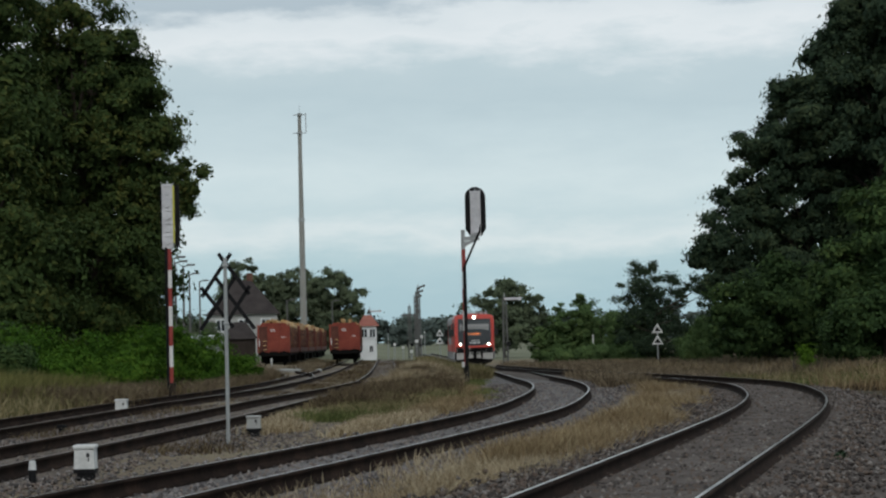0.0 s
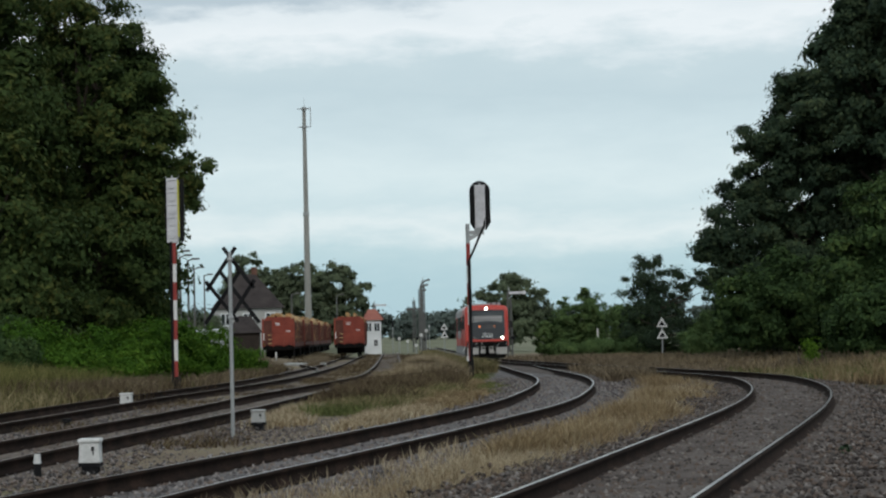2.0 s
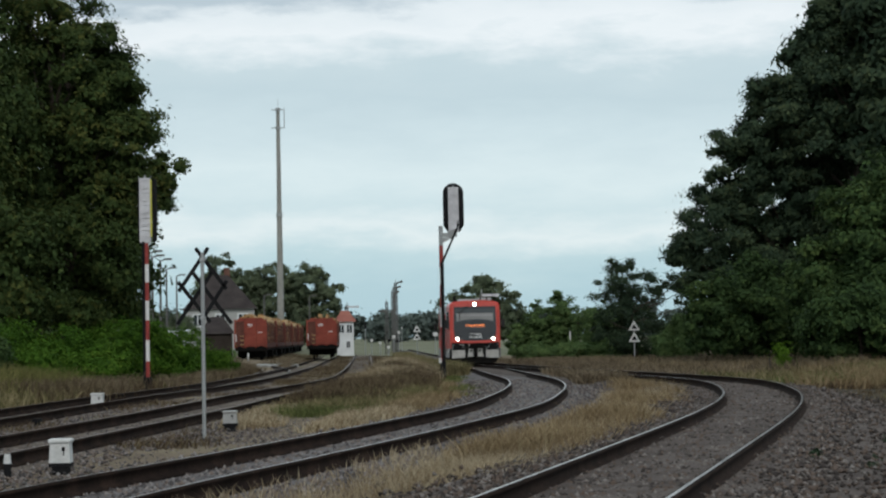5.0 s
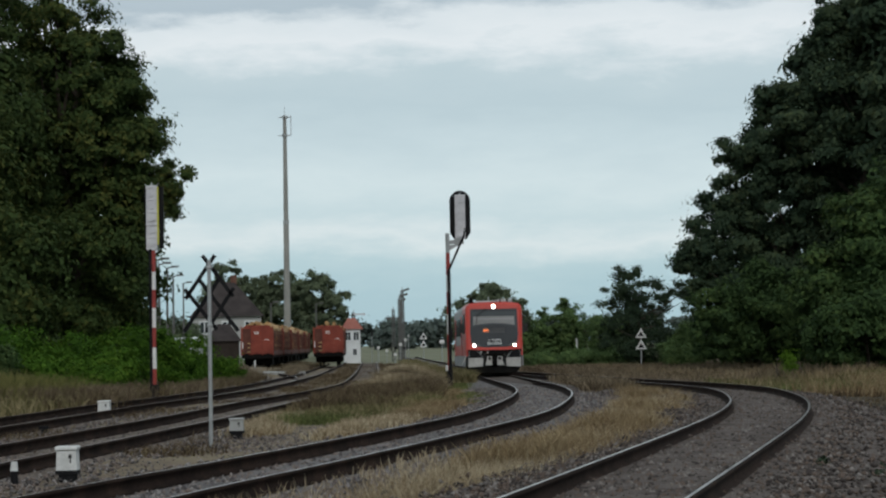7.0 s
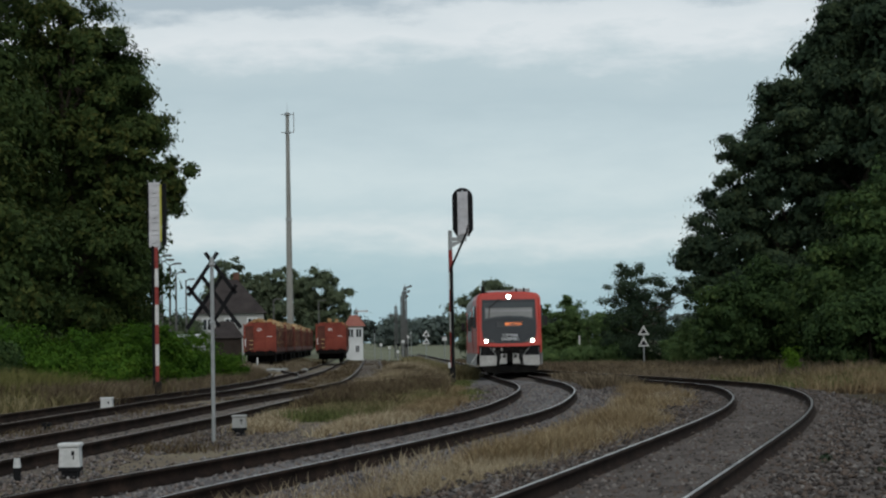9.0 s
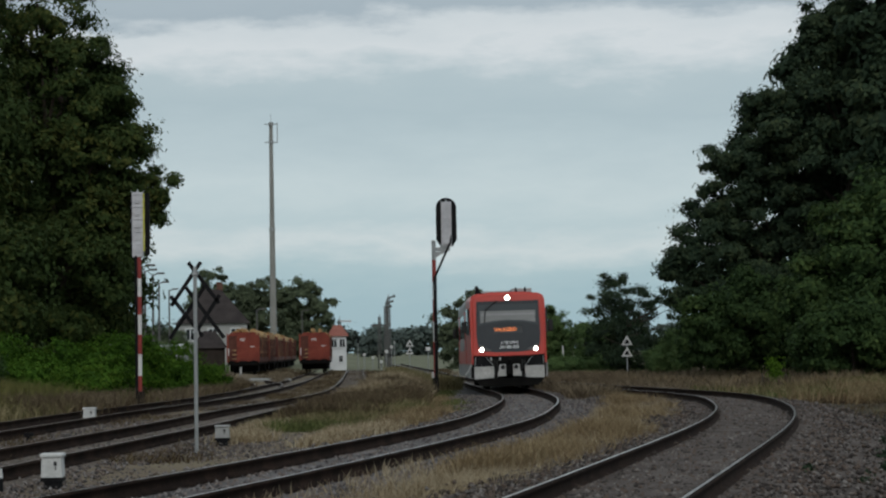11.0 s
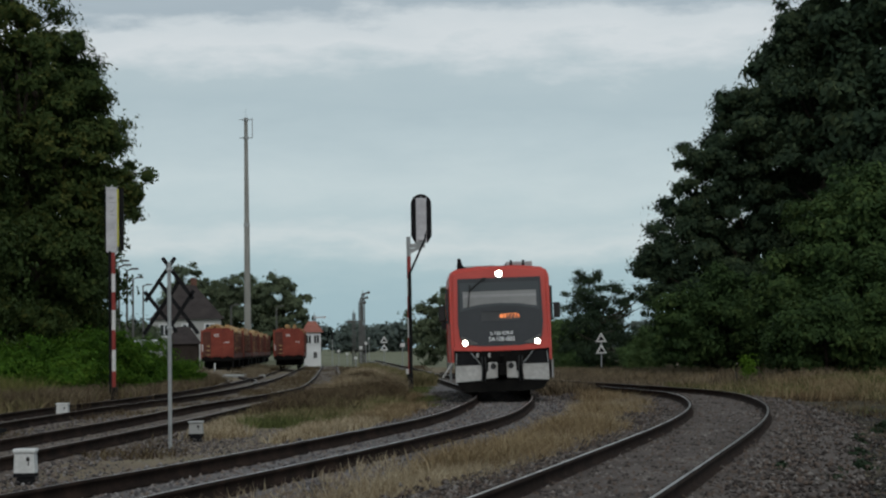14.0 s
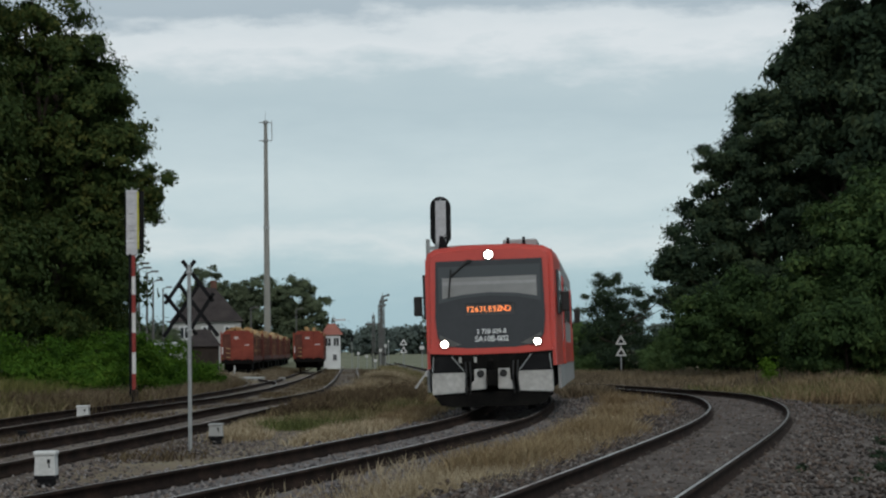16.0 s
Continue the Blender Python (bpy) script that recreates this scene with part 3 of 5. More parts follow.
    bevelbox(bm, 0, -0.1, 0.72, 0.2, 0.35, 0.34, 0.04)
    tube(bm, (0, -0.1, 0.9), (0, -0.18, 1.1), 0.06, n=8)
    part("coupler", bm, M_UNDER, car)
    bm = bmesh.new()
    slab(bm, [(-1.28, 0.02, 0.44), (1.28, 0.02, 0.44), (1.1, 0.02, 0.18), (0.85, 0.02, 0.13), (-0.85, 0.02, 0.13), (-1.1, 0.02, 0.18)], (0, 0.5, 0))
    part("snow_plough", bm, M_UNDER, car)
    # sides
    for s in (-1, 1):
        x = s * (W + 0.004)
        boxpart("cab_window", M_GLASS, car, (x - s * 0.02, 1.45, 2.5, 0.06, 1.7, 0.95), 0.012)
        boxpart("lower_band", M_TRAINRED, car, (s * (W + 0.003), L / 2, 1.22, 0.02, L - 5.2, 0.5), label="red band along the side")
        boxpart("side_skirt", M_TRAINGREY, car, (s * 1.40, L / 2, 0.7, 0.06, L - 1.2, 0.5), label="grey side skirt")
        for y in (3.9, 12.6):
            door = boxpart("side_door", M_TRAINRED, car, (s * (W + 0.012), y, 1.95, 0.03, 1.3, 2.0), 0.01)
            boxpart("pane", M_GLASS, door, (s * (W + 0.022), y, 2.35, 0.03, 0.9, 0.95))
        for y in (5.9, 7.4, 8.9, 10.5):
            boxpart("side_window", M_GLASS, car, (x, y, 2.42, 0.03, 1.3, 0.9), 0.01)
    # roof gear
    for x, y, w, h, d in ((-0.5, 2.0, 0.9, 0.1, 1.6), (0.62, 2.3, 0.75, 0.2, 1.6), (0.1, 4.8, 1.7, 0.2, 2.6), (0.1, 8.6, 1.6, 0.16, 2.6), (0.1, 12.6, 1.7, 0.2, 2.8)):
        boxpart("roof_unit", M_TRAINGREY, car, (x, y, 3.53 + h / 2 - 0.01, w, d, h), 0.04, "grey roof equipment")
    bm = bmesh.new()
    slab(bm, [(-1.14, 1.0, 3.48), (-0.78, 1.0, 3.52), (-0.95, 1.0, 3.60), (-1.02, 1.0, 3.82), (-1.1, 1.0, 3.83)], (0, 0.3, 0))
    part("antenna", bm, M_BLACKPAINT, car, "black roof antenna")
    for x in (0.38, 0.72):
        tubepart("antenna", M_BLACKPAINT, car, (x, 1.1, 3.5), (x, 1.1, 3.74), 0.045, 0.03, 8)
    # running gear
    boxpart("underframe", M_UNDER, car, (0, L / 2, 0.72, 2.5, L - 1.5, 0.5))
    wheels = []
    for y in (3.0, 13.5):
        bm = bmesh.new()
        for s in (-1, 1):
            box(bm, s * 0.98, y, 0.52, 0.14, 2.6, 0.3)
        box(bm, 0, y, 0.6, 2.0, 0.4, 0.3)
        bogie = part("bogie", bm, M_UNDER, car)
        for dy in (-0.95, 0.95):
            bm = bmesh.new()
            tube(bm, (-0.95, 0, 0), (0.95, 0, 0), 0.07, n=10)
            for s in (-1, 1):
                tube(bm, (s * 0.69, 0, 0), (s * 0.82, 0, 0), 0.42, n=28)
                tube(bm, (s * 0.66, 0, 0), (s * 0.69, 0, 0), 0.45, n=28)
            ws = part("wheelset", bm, M_UNDER, bogie)
            ws.location = (0, y + dy, 0.42)
            wheels.append(ws)
    return car, wheels, running


RAILCAR, WHEELSETS, MESSAGE = build_railcar()

# ---- signals, signs and cabinets ----


def stand(x, y, turn=0.0, sink=0.06):
    return pose(x, y, ground_height(x, y) - sink, 0, 0, turn)


def banded_post(parent, h, r, bands, base=0.0):
    """A post in rings of colour from the ground up: (top, material)."""
    z0 = base
    for z1, mat in bands:
        tubepart("band", mat, parent, (0, 0, z0), (0, 0, z1), r, n=14)
        z0 = z1


def signal_head(parent, x, z0, w, h, plate, yellow=False):
    """Back of a light signal: pale housing with ribs in front of a rounded dark sighting board."""
    if plate:
        bm = bmesh.new()
        n = 12
        r = plate / 2
        pts = [(x + r * math.cos(a), 0.12, z0 + h - r * 0.55 + r * math.sin(a)) for a in [math.pi * i / n for i in range(n + 1)]]
        pts += [(x - r, 0.12, z0 + 0.28), (x - r * 0.6, 0.12, z0), (x + r * 0.6, 0.12, z0), (x + r, 0.12, z0 + 0.28)]
        slab(bm, pts, (0, 0.04, 0))
        part("sighting_board", bm, M_BLACKPAINT, parent, "rounded black board with a pale rim")
    hs = boxpart("housing", M_HOUSING, parent, (x, 0.0, z0 + h / 2, w, 0.2, h), 0.025, "pale grey lamp housing")
    k = 5
    for i in range(k):
        z = z0 + h * (i + 0.6) / (k + 0.2)
        bm = bmesh.new()
        tube(bm, (x, -0.09, z), (x, -0.14, z), w * 0.3, n=14)
        box(bm, x, -0.11, z + h / k * 0.42, w * 1.04, 0.03, 0.03)
        part("lamp_cover", bm, M_HOUSING, hs)
    for s in (-1, 1):
        tubepart("lifting_eye", M_STEELGREY, hs, (x + s * w * 0.42, 0, z0 + h - 0.02), (x + s * w * 0.62, 0, z0 + h + 0.07), 0.012, n=6)
    tubepart("cap", M_STEELGREY, hs, (x, 0, z0 + h), (x, 0, z0 + h + 0.1), 0.05, 0.02, 8)
    return hs


def build_left_signal():
    sg = thing("light_signal", stand(-9.96, 60.4, 0, 0.0) @ Matrix.Scale(1.045, 4), "tall light signal with red and white banded post beside the siding", "railway signal", "light signals")
    boxpart("foot", M_BLACKPAINT, sg, (0.03, 0, 0.2, 0.22, 0.24, 0.46), 0.03)
    r = 0.085
    seq = [(0.95, M_POSTRED), (1.65, M_POSTWHITE), (2.3, M_POSTRED), (2.95, M_POSTWHITE), (3.55, M_POSTRED), (4.15, M_POSTWHITE), (4.9, M_POSTRED)]
    banded_post(sg, 4.9, r, seq, 0.3)
    bm = bmesh.new()
    tube(bm, (-0.075, -0.06, 0.2), (-0.075, -0.06, 4.9), 0.055, n=8)
    part("ladder_rail", bm, M_BLACKPAINT, sg, "black cable pipe along the post")
    signal_head(sg, -0.02, 4.85, 0.36, 2.15, 0)
    bm = bmesh.new()
    box(bm, -0.24, 0.1, 5.98, 0.06, 0.12, 2.0)
    box(bm, 0.28, 0.1, 5.95, 0.14, 0.1, 2.05)
    part("sighting_board", bm, M_BLACKPAINT, sg, "black board edges")
    boxpart("yellow_strip", M_YELLOW, sg, (0.185, -0.02, 6.0, 0.035, 0.14, 1.9), label="thin yellow strip")
    bm = bmesh.new()
    tube(bm, (0.3, 0.05, 5.05), (0.27, 0.05, 4.85), 0.025, n=6)
    tube(bm, (0.27, 0.05, 4.85), (0.0, 0.05, 4.68), 0.025, n=6)
    part("cable", bm, M_BLACKPAINT, sg)


def build_mid_signal():
    sg = thing("light_signal", stand(0.26, 70.96, 0, 0.0), "light signal on a bracketed post with rounded black board", "railway signal", "light signals")
    boxpart("foot", M_BLACKPAINT, sg, (0, 0, 0.3, 0.24, 0.24, 0.75), 0.03)
    seq = [(2.1, M_POSTRED), (2.9, M_POSTWHITE), (3.8, M_POSTRED), (4.5, M_POSTWHITE), (5.4, M_POSTRED), (6.2, M_STEELGREY)]
    banded_post(sg, 6.2, 0.085, seq, 0.3)
    tubepart("cable_pipe", M_BLACKPAINT, sg, (0.03, -0.1, 0.2), (0.03, -0.1, 4.7), 0.068, n=8)
    bm = bmesh.new()
    tube(bm, (0.03, -0.1, 4.7), (0.68, -0.1, 6.12), 0.045, n=8)
    tube(bm, (0.68, -0.1, 6.12), (0.71, -0.05, 6.45), 0.045, n=8)
    part("brace", bm, M_BLACKPAINT, sg, "black bent brace")
    bm = bmesh.new()
    box(bm, 0.35, 0, 5.84, 0.62, 0.14, 0.16)
    slab(bm, [(0.05, -0.05, 5.72), (0.6, -0.05, 5.78), (0.05, -0.05, 5.5)], (0, 0.1, 0))
    box(bm, 0.46, 0, 5.96, 0.36, 0.2, 0.1)
    part("bracket", bm, M_STEELGREY, sg, "grey steel bracket")
    signal_head(sg, 0.53, 5.96, 0.42, 1.8, 0.84)
    boxpart("junction_box", M_BOXWHITE, sg, (-0.12, -0.12, 0.75, 0.1, 0.1, 0.22), 0.02, "small white junction box")


def build_cross():
    c = thing("crossing_sign", stand(-3.81, 28.67, 0, 0.0), "back of a black double crossing sign on a grey post", "road sign")
    tubepart("post", M_STEELGREY, c, (0, 0, 0), (0, 0, 3.07), 0.031, n=14, label="grey steel post")
    z = 3.05

    def bar(a, b, y):
        a, b = Vector((a[0], y, a[1])), Vector((b[0], y, b[1]))
        d = b - a
        bm = bmesh.new()
        bevelbox(bm, 0, 0, 0, d.length, 0.022, 0.064, 0.006)
        bmesh.ops.rotate(bm, verts=bm.verts, matrix=Matrix.Rotation(-math.atan2(d.z, d.x), 3, "Y"))
        bmesh.ops.translate(bm, verts=bm.verts, vec=(a + b) / 2)
        part("blade", bm, M_BLACKPAINT, c)

    bar((0.09, 3.15), (-0.40, 2.44), 0.055)
    bar((-0.12, 3.15), (0.38, 2.47), 0.08)
    bar((-0.41, 2.60), (0.11, 1.93), 0.055)
    bar((0.39, 2.61), (-0.07, 1.90), 0.08)
    bar((-0.18, 2.76), (0.455, 1.90), 0.105)
    bar((0.145, 2.76), (-0.44, 1.90), 0.13)
    for zz in (2.95, 2.0):
        boxpart("clamp", M_STEELGREY, c, (0, 0.02, zz, 0.09, 0.12, 0.05), 0.01)


def build_cabinet(x, y, w, h, label, turn=0, paint=M_BOXWHITE):
    c = thing("track_cabinet", stand(x, y, turn, 0.0), label, "cabinet", "trackside cabinets")
    bm = bmesh.new()
    box(bm, 0, 0, 0.06, w * 0.75, w * 0.6, 0.16)
    box(bm, 0, 0, 0.12, w * 1.02, w * 0.75, 0.05)
    part("foot", bm, M_BLACKPAINT, c, "black iron foot")
    bm = bmesh.new()
    vs = box(bm, 0, 0, 0.14 + h * 0.4, w * 0.9, w * 0.7, h * 0.8)
    for v in vs:
        if v.co.z < 0.2:
            v.co.x *= 1.1
    part("case", bm, paint, c)
    boxpart("lid", paint, c, (0, -0.01, 0.14 + h * 0.88, w * 1.06, w * 0.8, h * 0.16), 0.015, "white overhanging lid")
    bm = bmesh.new()
    box(bm, w * 0.18, -w * 0.36, 0.14 + h * 0.56, w * 0.14, 0.01, h * 0.16)
    box(bm, w * 0.2, -w * 0.36, 0.14 + h * 0.38, w * 0.05, 0.01, h * 0.14)
    part("marking", bm, M_BLACKPAINT, c, "dark marks")


build_left_signal()
build_mid_signal()
build_cross()
build_cabinet(-4.61, 21.5, 0.26, 0.31, "weathered white cabinet on an iron foot beside the rails")
build_cabinet(-8.22, 42.5, 0.29, 0.27, "small white cabinet between the sidings")
build_cabinet(-3.70, 31.3, 0.25, 0.24, "grey-white low cabinet at the end of the grass", 0, M_PLASTER)


def build_marker(x, y, h, r, white):
    c = thing("marker_post", stand(x, y, 0, 0.03), "short black post with a white cap beside the rails" if white else "short dark post between the sidings", "post")
    tubepart("shaft", M_BLACKPAINT, c, (0, 0, 0), (0, 0, h * 0.68), r, n=12)
    if white:
        tubepart("cap", M_BOXWHITE, c, (0, 0, h * 0.68), (0, 0, h), r * 1.05, r * 0.8, 12, "white cap")
    else:
        boxpart("plate", M_BLACKPAINT, c, (0, 0, h * 0.8, r * 3, r * 1.2, h * 0.35), 0.01)


build_marker(-5.07, 20.7, 0.34, 0.045, True)
build_marker(-7.77, 34.1, 0.2, 0.06, False)


def build_triangle_sign(x, y, z_top, size, label):
    c = thing("triangle_sign", stand(x, y), label, "railway sign", "triangular warning boards")
    h = z_top - ground_height(x, y) + 0.06
    tubepart("post", M_STEELGREY, c, (0, 0.03, 0), (0, 0.03, h - 0.1), 0.04, n=8)
    for k in (0, 1):
        zt = h - k * size * 1.0
        bm = bmesh.new()
        slab(bm, [(0, -0.01, zt), (size / 2, -0.01, zt - size * 0.86), (-size / 2, -0.01, zt - size * 0.86)], (0, 0.02, 0))
        b = part("board", bm, M_BOXWHITE, c, "white triangle")
        bm = bmesh.new()
        slab(bm, [(0, -0.018, zt - size * 0.3), (size * 0.27, -0.018, zt - size * 0.72), (-size * 0.27, -0.018, zt - size * 0.72)], (0, 0.006, 0))
        part("symbol", bm, M_BLACKPAINT, b, "black symbol")


build_triangle_sign(11.75, 104.0, 2.08, 0.68, "two stacked white triangles with black symbols by the trees")
build_triangle_sign(-2.1, 190.0, 2.65, 0.84, "two stacked white triangles far down the line")

# ---- station: mast, buildings, lamps, semaphores, wagons ----


def build_mast():
    c = thing("radio_mast", stand(-17.7, 200, 0, 0.2), "tall tapering concrete radio mast with two antenna rings", "mast")
    tubepart("shaft", M_CONCRETE, c, (0, 0, 0), (0, 0, 16), 0.42, 0.3, 20)
    tubepart("upper_shaft", M_CONCRETE, c, (0, 0, 16), (0, 0, 28.3), 0.28, 0.2, 20)
    tubepart("collar", M_STEELGREY, c, (0, 0, 15.8), (0, 0, 16.2), 0.36, n=16)
    for z in (26.0, 28.1):
        bm = bmesh.new()
        tube(bm, (-0.75, 0, z), (0.75, 0, z), 0.05, n=6)
        tube(bm, (0, -0.7, z), (0, 0.7, z), 0.05, n=6)
        tube(bm, (0, 0, z - 0.15), (0, 0, z + 0.15), 0.3, n=12)
        part("antenna_ring", bm, M_STEELGREY, c)
    for x in (0.72,):
        tubepart("antenna", M_STEELGREY, c, (x, 0, 26.0), (x, 0, 28.3), 0.05, n=6)
    tubepart("lightning_rod", M_STEELGREY, c, (0, 0, 28.3), (0, 0, 29.4), 0.03, 0.015, 6)


def house(name, x, y, turn, w, d, wall_h, roof_h, wall, roof, label, windows, hip=0.0, eave=0.4, chimney=False):
    h = thing(name, stand(x, y, turn, 0.1), label, "building")
    boxpart("wall", wall, h, (0, 0, wall_h / 2, w, d, wall_h))
    bm = bmesh.new()
    a, b = w / 2 + eave, d / 2 + eave
    z0, z1 = wall_h, wall_h + roof_h
    base = [bm.verts.new(p) for p in ((-a, -b, z0), (a, -b, z0), (a, b, z0), (-a, b, z0))]
    r0, r1 = bm.verts.new((-a + hip, 0, z1)), bm.verts.new((a - hip, 0, z1))
    for f in ((base[0], base[1], r1, r0), (base[2], base[3], r0, r1), (base[1], base[2], r1), (base[3], base[0], r0), base[::-1]):
        bm.faces.new(f)
    bmesh.ops.recalc_face_normals(bm, faces=bm.faces)
    rf = part("roof", bm, roof, h)
    if chimney:
        boxpart("chimney", M_CHIMNEY, rf, (w * 0.12, 0.3, z1 + 0.2, 0.8, 0.8, 1.5))
    for wx, wz, ww, wh in windows:
        wn = boxpart("window", M_WHITEWASH, h, (wx, -d / 2 - 0.02, wz, ww + 0.3, 0.1, wh + 0.3), label="white window frame")
        for s in (-1, 1):
            boxpart("pane", M_GLASS, wn, (wx + s * ww * 0.27, -d / 2 - 0.06, wz, ww * 0.42, 0.06, wh))
    return h


def build_lamp(x, y, z_top, side, label):
    c = thing("street_lamp", stand(x, y), label, "street lamp", "platform lamps")
    h = z_top - ground_height(x, y) + 0.06
    tubepart("pole", M_DARKSTEEL, c, (0, 0, 0), (0, 0, h), 0.11, 0.07, 10)
    tubepart("arm", M_DARKSTEEL, c, (0, 0, h - 0.05), (side * 0.4, 0, h + 0.06), 0.05, n=8)
    boxpart("lamp_head", M_DARKSTEEL, c, (side * 0.6, 0, h + 0.08, 0.6, 0.26, 0.14), 0.03)


build_mast()
house("station_building", -28.9, 234, 8, 8.8, 14, 5.7, 4.7, M_PLASTER, M_ROOFDARK, "grey station house with a steep dark roof behind trees",
      [(-2.9, 4.3, 1.1, 1.4), (0.0, 4.3, 1.1, 1.4), (2.9, 4.3, 1.1, 1.4)], hip=3.6, chimney=True)
house("shed", -19.0, 152, 6, 2.6, 5, 2.2, 1.5, M_DARKWOOD, M_ROOFDARK, "small dark timber shed with a pitched roof", [], hip=1.0, eave=0.25)
house("signal_box", -10.55, 203, 4, 1.9, 4, 4.0, 1.3, M_WHITEWASH, M_ROOFRED, "white signal box with a red tiled roof",
      [(-0.47, 3.2, 0.6, 0.9), (0.47, 3.2, 0.6, 0.9), (0.3, 1.4, 0.4, 0.7)], hip=0.8, eave=0.3)
house("platform_shelter", -24.5, 168, 0, 2.6, 2.5, 2.6, 0.15, M_WHITEWASH, M_WHITEWASH, "low white flat-roofed platform shelter", [(0, 1.6, 0.9, 0.9)], hip=0.3, eave=0.1)
for lx, ly, lz in ((-19.57, 120, 7.5), (-20.35, 126, 7.5), (-21.03, 134, 7.6), (-23.33, 152, 7.7), (-25.85, 175, 7.95), (-15.5, 215, 6.6), (-18.6, 190, 6.2)):
    build_lamp(lx, ly, lz, 1, "grey platform lamp with a short arm")


def build_semaphore(x, y, h, arms, label, reach=1.3):
    c = thing("semaphore_signal", stand(x, y), label, "railway signal", "semaphores")
    bm = bmesh.new()
    for sx in (-0.14, 0.14):
        tube(bm, (sx * 1.4, 0, 0), (sx * 0.8, 0, h), 0.075, n=6)
    k = int(h / 0.5)
    for i in range(k):
        z, s = h * i / k, (1 if i % 2 else -1)
        tube(bm, (s * 0.13, 0, z), (-s * 0.13, 0, z + h / k), 0.04, n=4)
    part("lattice_mast", bm, M_DARKSTEEL, c)
    for z, up in arms:
        bm = bmesh.new()
        d = Vector((math.cos(up), 0, math.sin(up)))
        o = Vector((0, -0.12, z))
        box(bm, *(o + d * reach / 2), reach, 0.03, 0.2, Matrix.Rotation(-up, 4, "Y"))
        tube(bm, o + d * reach - Vector((0, 0.03, 0)), o + d * reach + Vector((0, 0.03, 0)), 0.16, n=14)
        part("arm", bm, M_HOUSING if reach > 1 else M_DARKSTEEL, c, "arm with round end")
    bm = bmesh.new()
    tube(bm, (0, 0, h), (0, 0, h + 0.4), 0.07, 0.02, 8)
    part("finial", bm, M_STEELGREY, c)
    boxpart("counterweight", M_BLACKPAINT, c, (0.25, 0, 1.7, 0.4, 0.2, 0.3), 0.03)


build_semaphore(3.95, 150, 5.7, [(5.55, 0.0)], "pale lattice semaphore with a level arm behind the train")
build_semaphore(-4.65, 205, 8.5, [(8.4, 0.3)], "tall grey lattice semaphore with its arm raised", 0.7)
build_semaphore(-5.0, 212, 8.2, [(8.0, 0.3)], "second grey lattice semaphore in the row", 0.7)
build_semaphore(-5.4, 220, 7.9, [(7.6, 0.3)], "third grey lattice semaphore in the row", 0.7)
build_semaphore(-6.0, 214, 6.4, [(5.3, 0.0), (5.3, 3.14)], "low lattice semaphore with level arms", 0.75)
build_semaphore(-10.9, 215, 6.1, [(5.9, 0.0)], "thin semaphore above the signal box roof")


def build_small_sign(x, y, z, w, h, label, mat=M_BOXWHITE):
    c = thing("line_sign", stand(x, y), label, "railway sign", "small line signs")
    zz = z - ground_height(x, y) + 0.06
    tubepart("post", M_STEELGREY, c, (0, 0, 0), (0, 0, zz), 0.04, n=8)
    boxpart("plate", mat, c, (0, -0.05, zz, w, 0.03, h), 0.005)


build_small_sign(-0.1, 172, 1.6, 0.45, 0.35, "small white plate on a post")
build_small_sign(-7.2, 195, 1.1, 0.3, 0.3, "small white disc sign by the track")
build_small_sign(-4.86, 200, 1.43, 0.36, 0.36, "white square board in the station throat")
build_small_sign(-4.27, 200, 1.93, 0.3, 0.34, "white square board in the station throat")
build_small_sign(-5.19, 190, 0.33, 0.3, 0.3, "low white board between the tracks")
build_small_sign(-6.1, 190, 0.78, 0.26, 0.26, "small white plate on a post")
build_small_sign(-3.94, 200, 2.44, 0.1, 0.3, "slim pale pole with a small plate")
build_small_sign(-7.9, 195, 2.7, 0.22, 0.6, "dark slim post with a black plate", M_BLACKPAINT)
build_small_sign(9.0, 118, 1.0, 0.1, 1.1, "thin white kilometre stake at the hedge")
build_small_sign(-14.9, 138.8, 0.1, 0.12, 0.5, "white stake at the bank's edge")


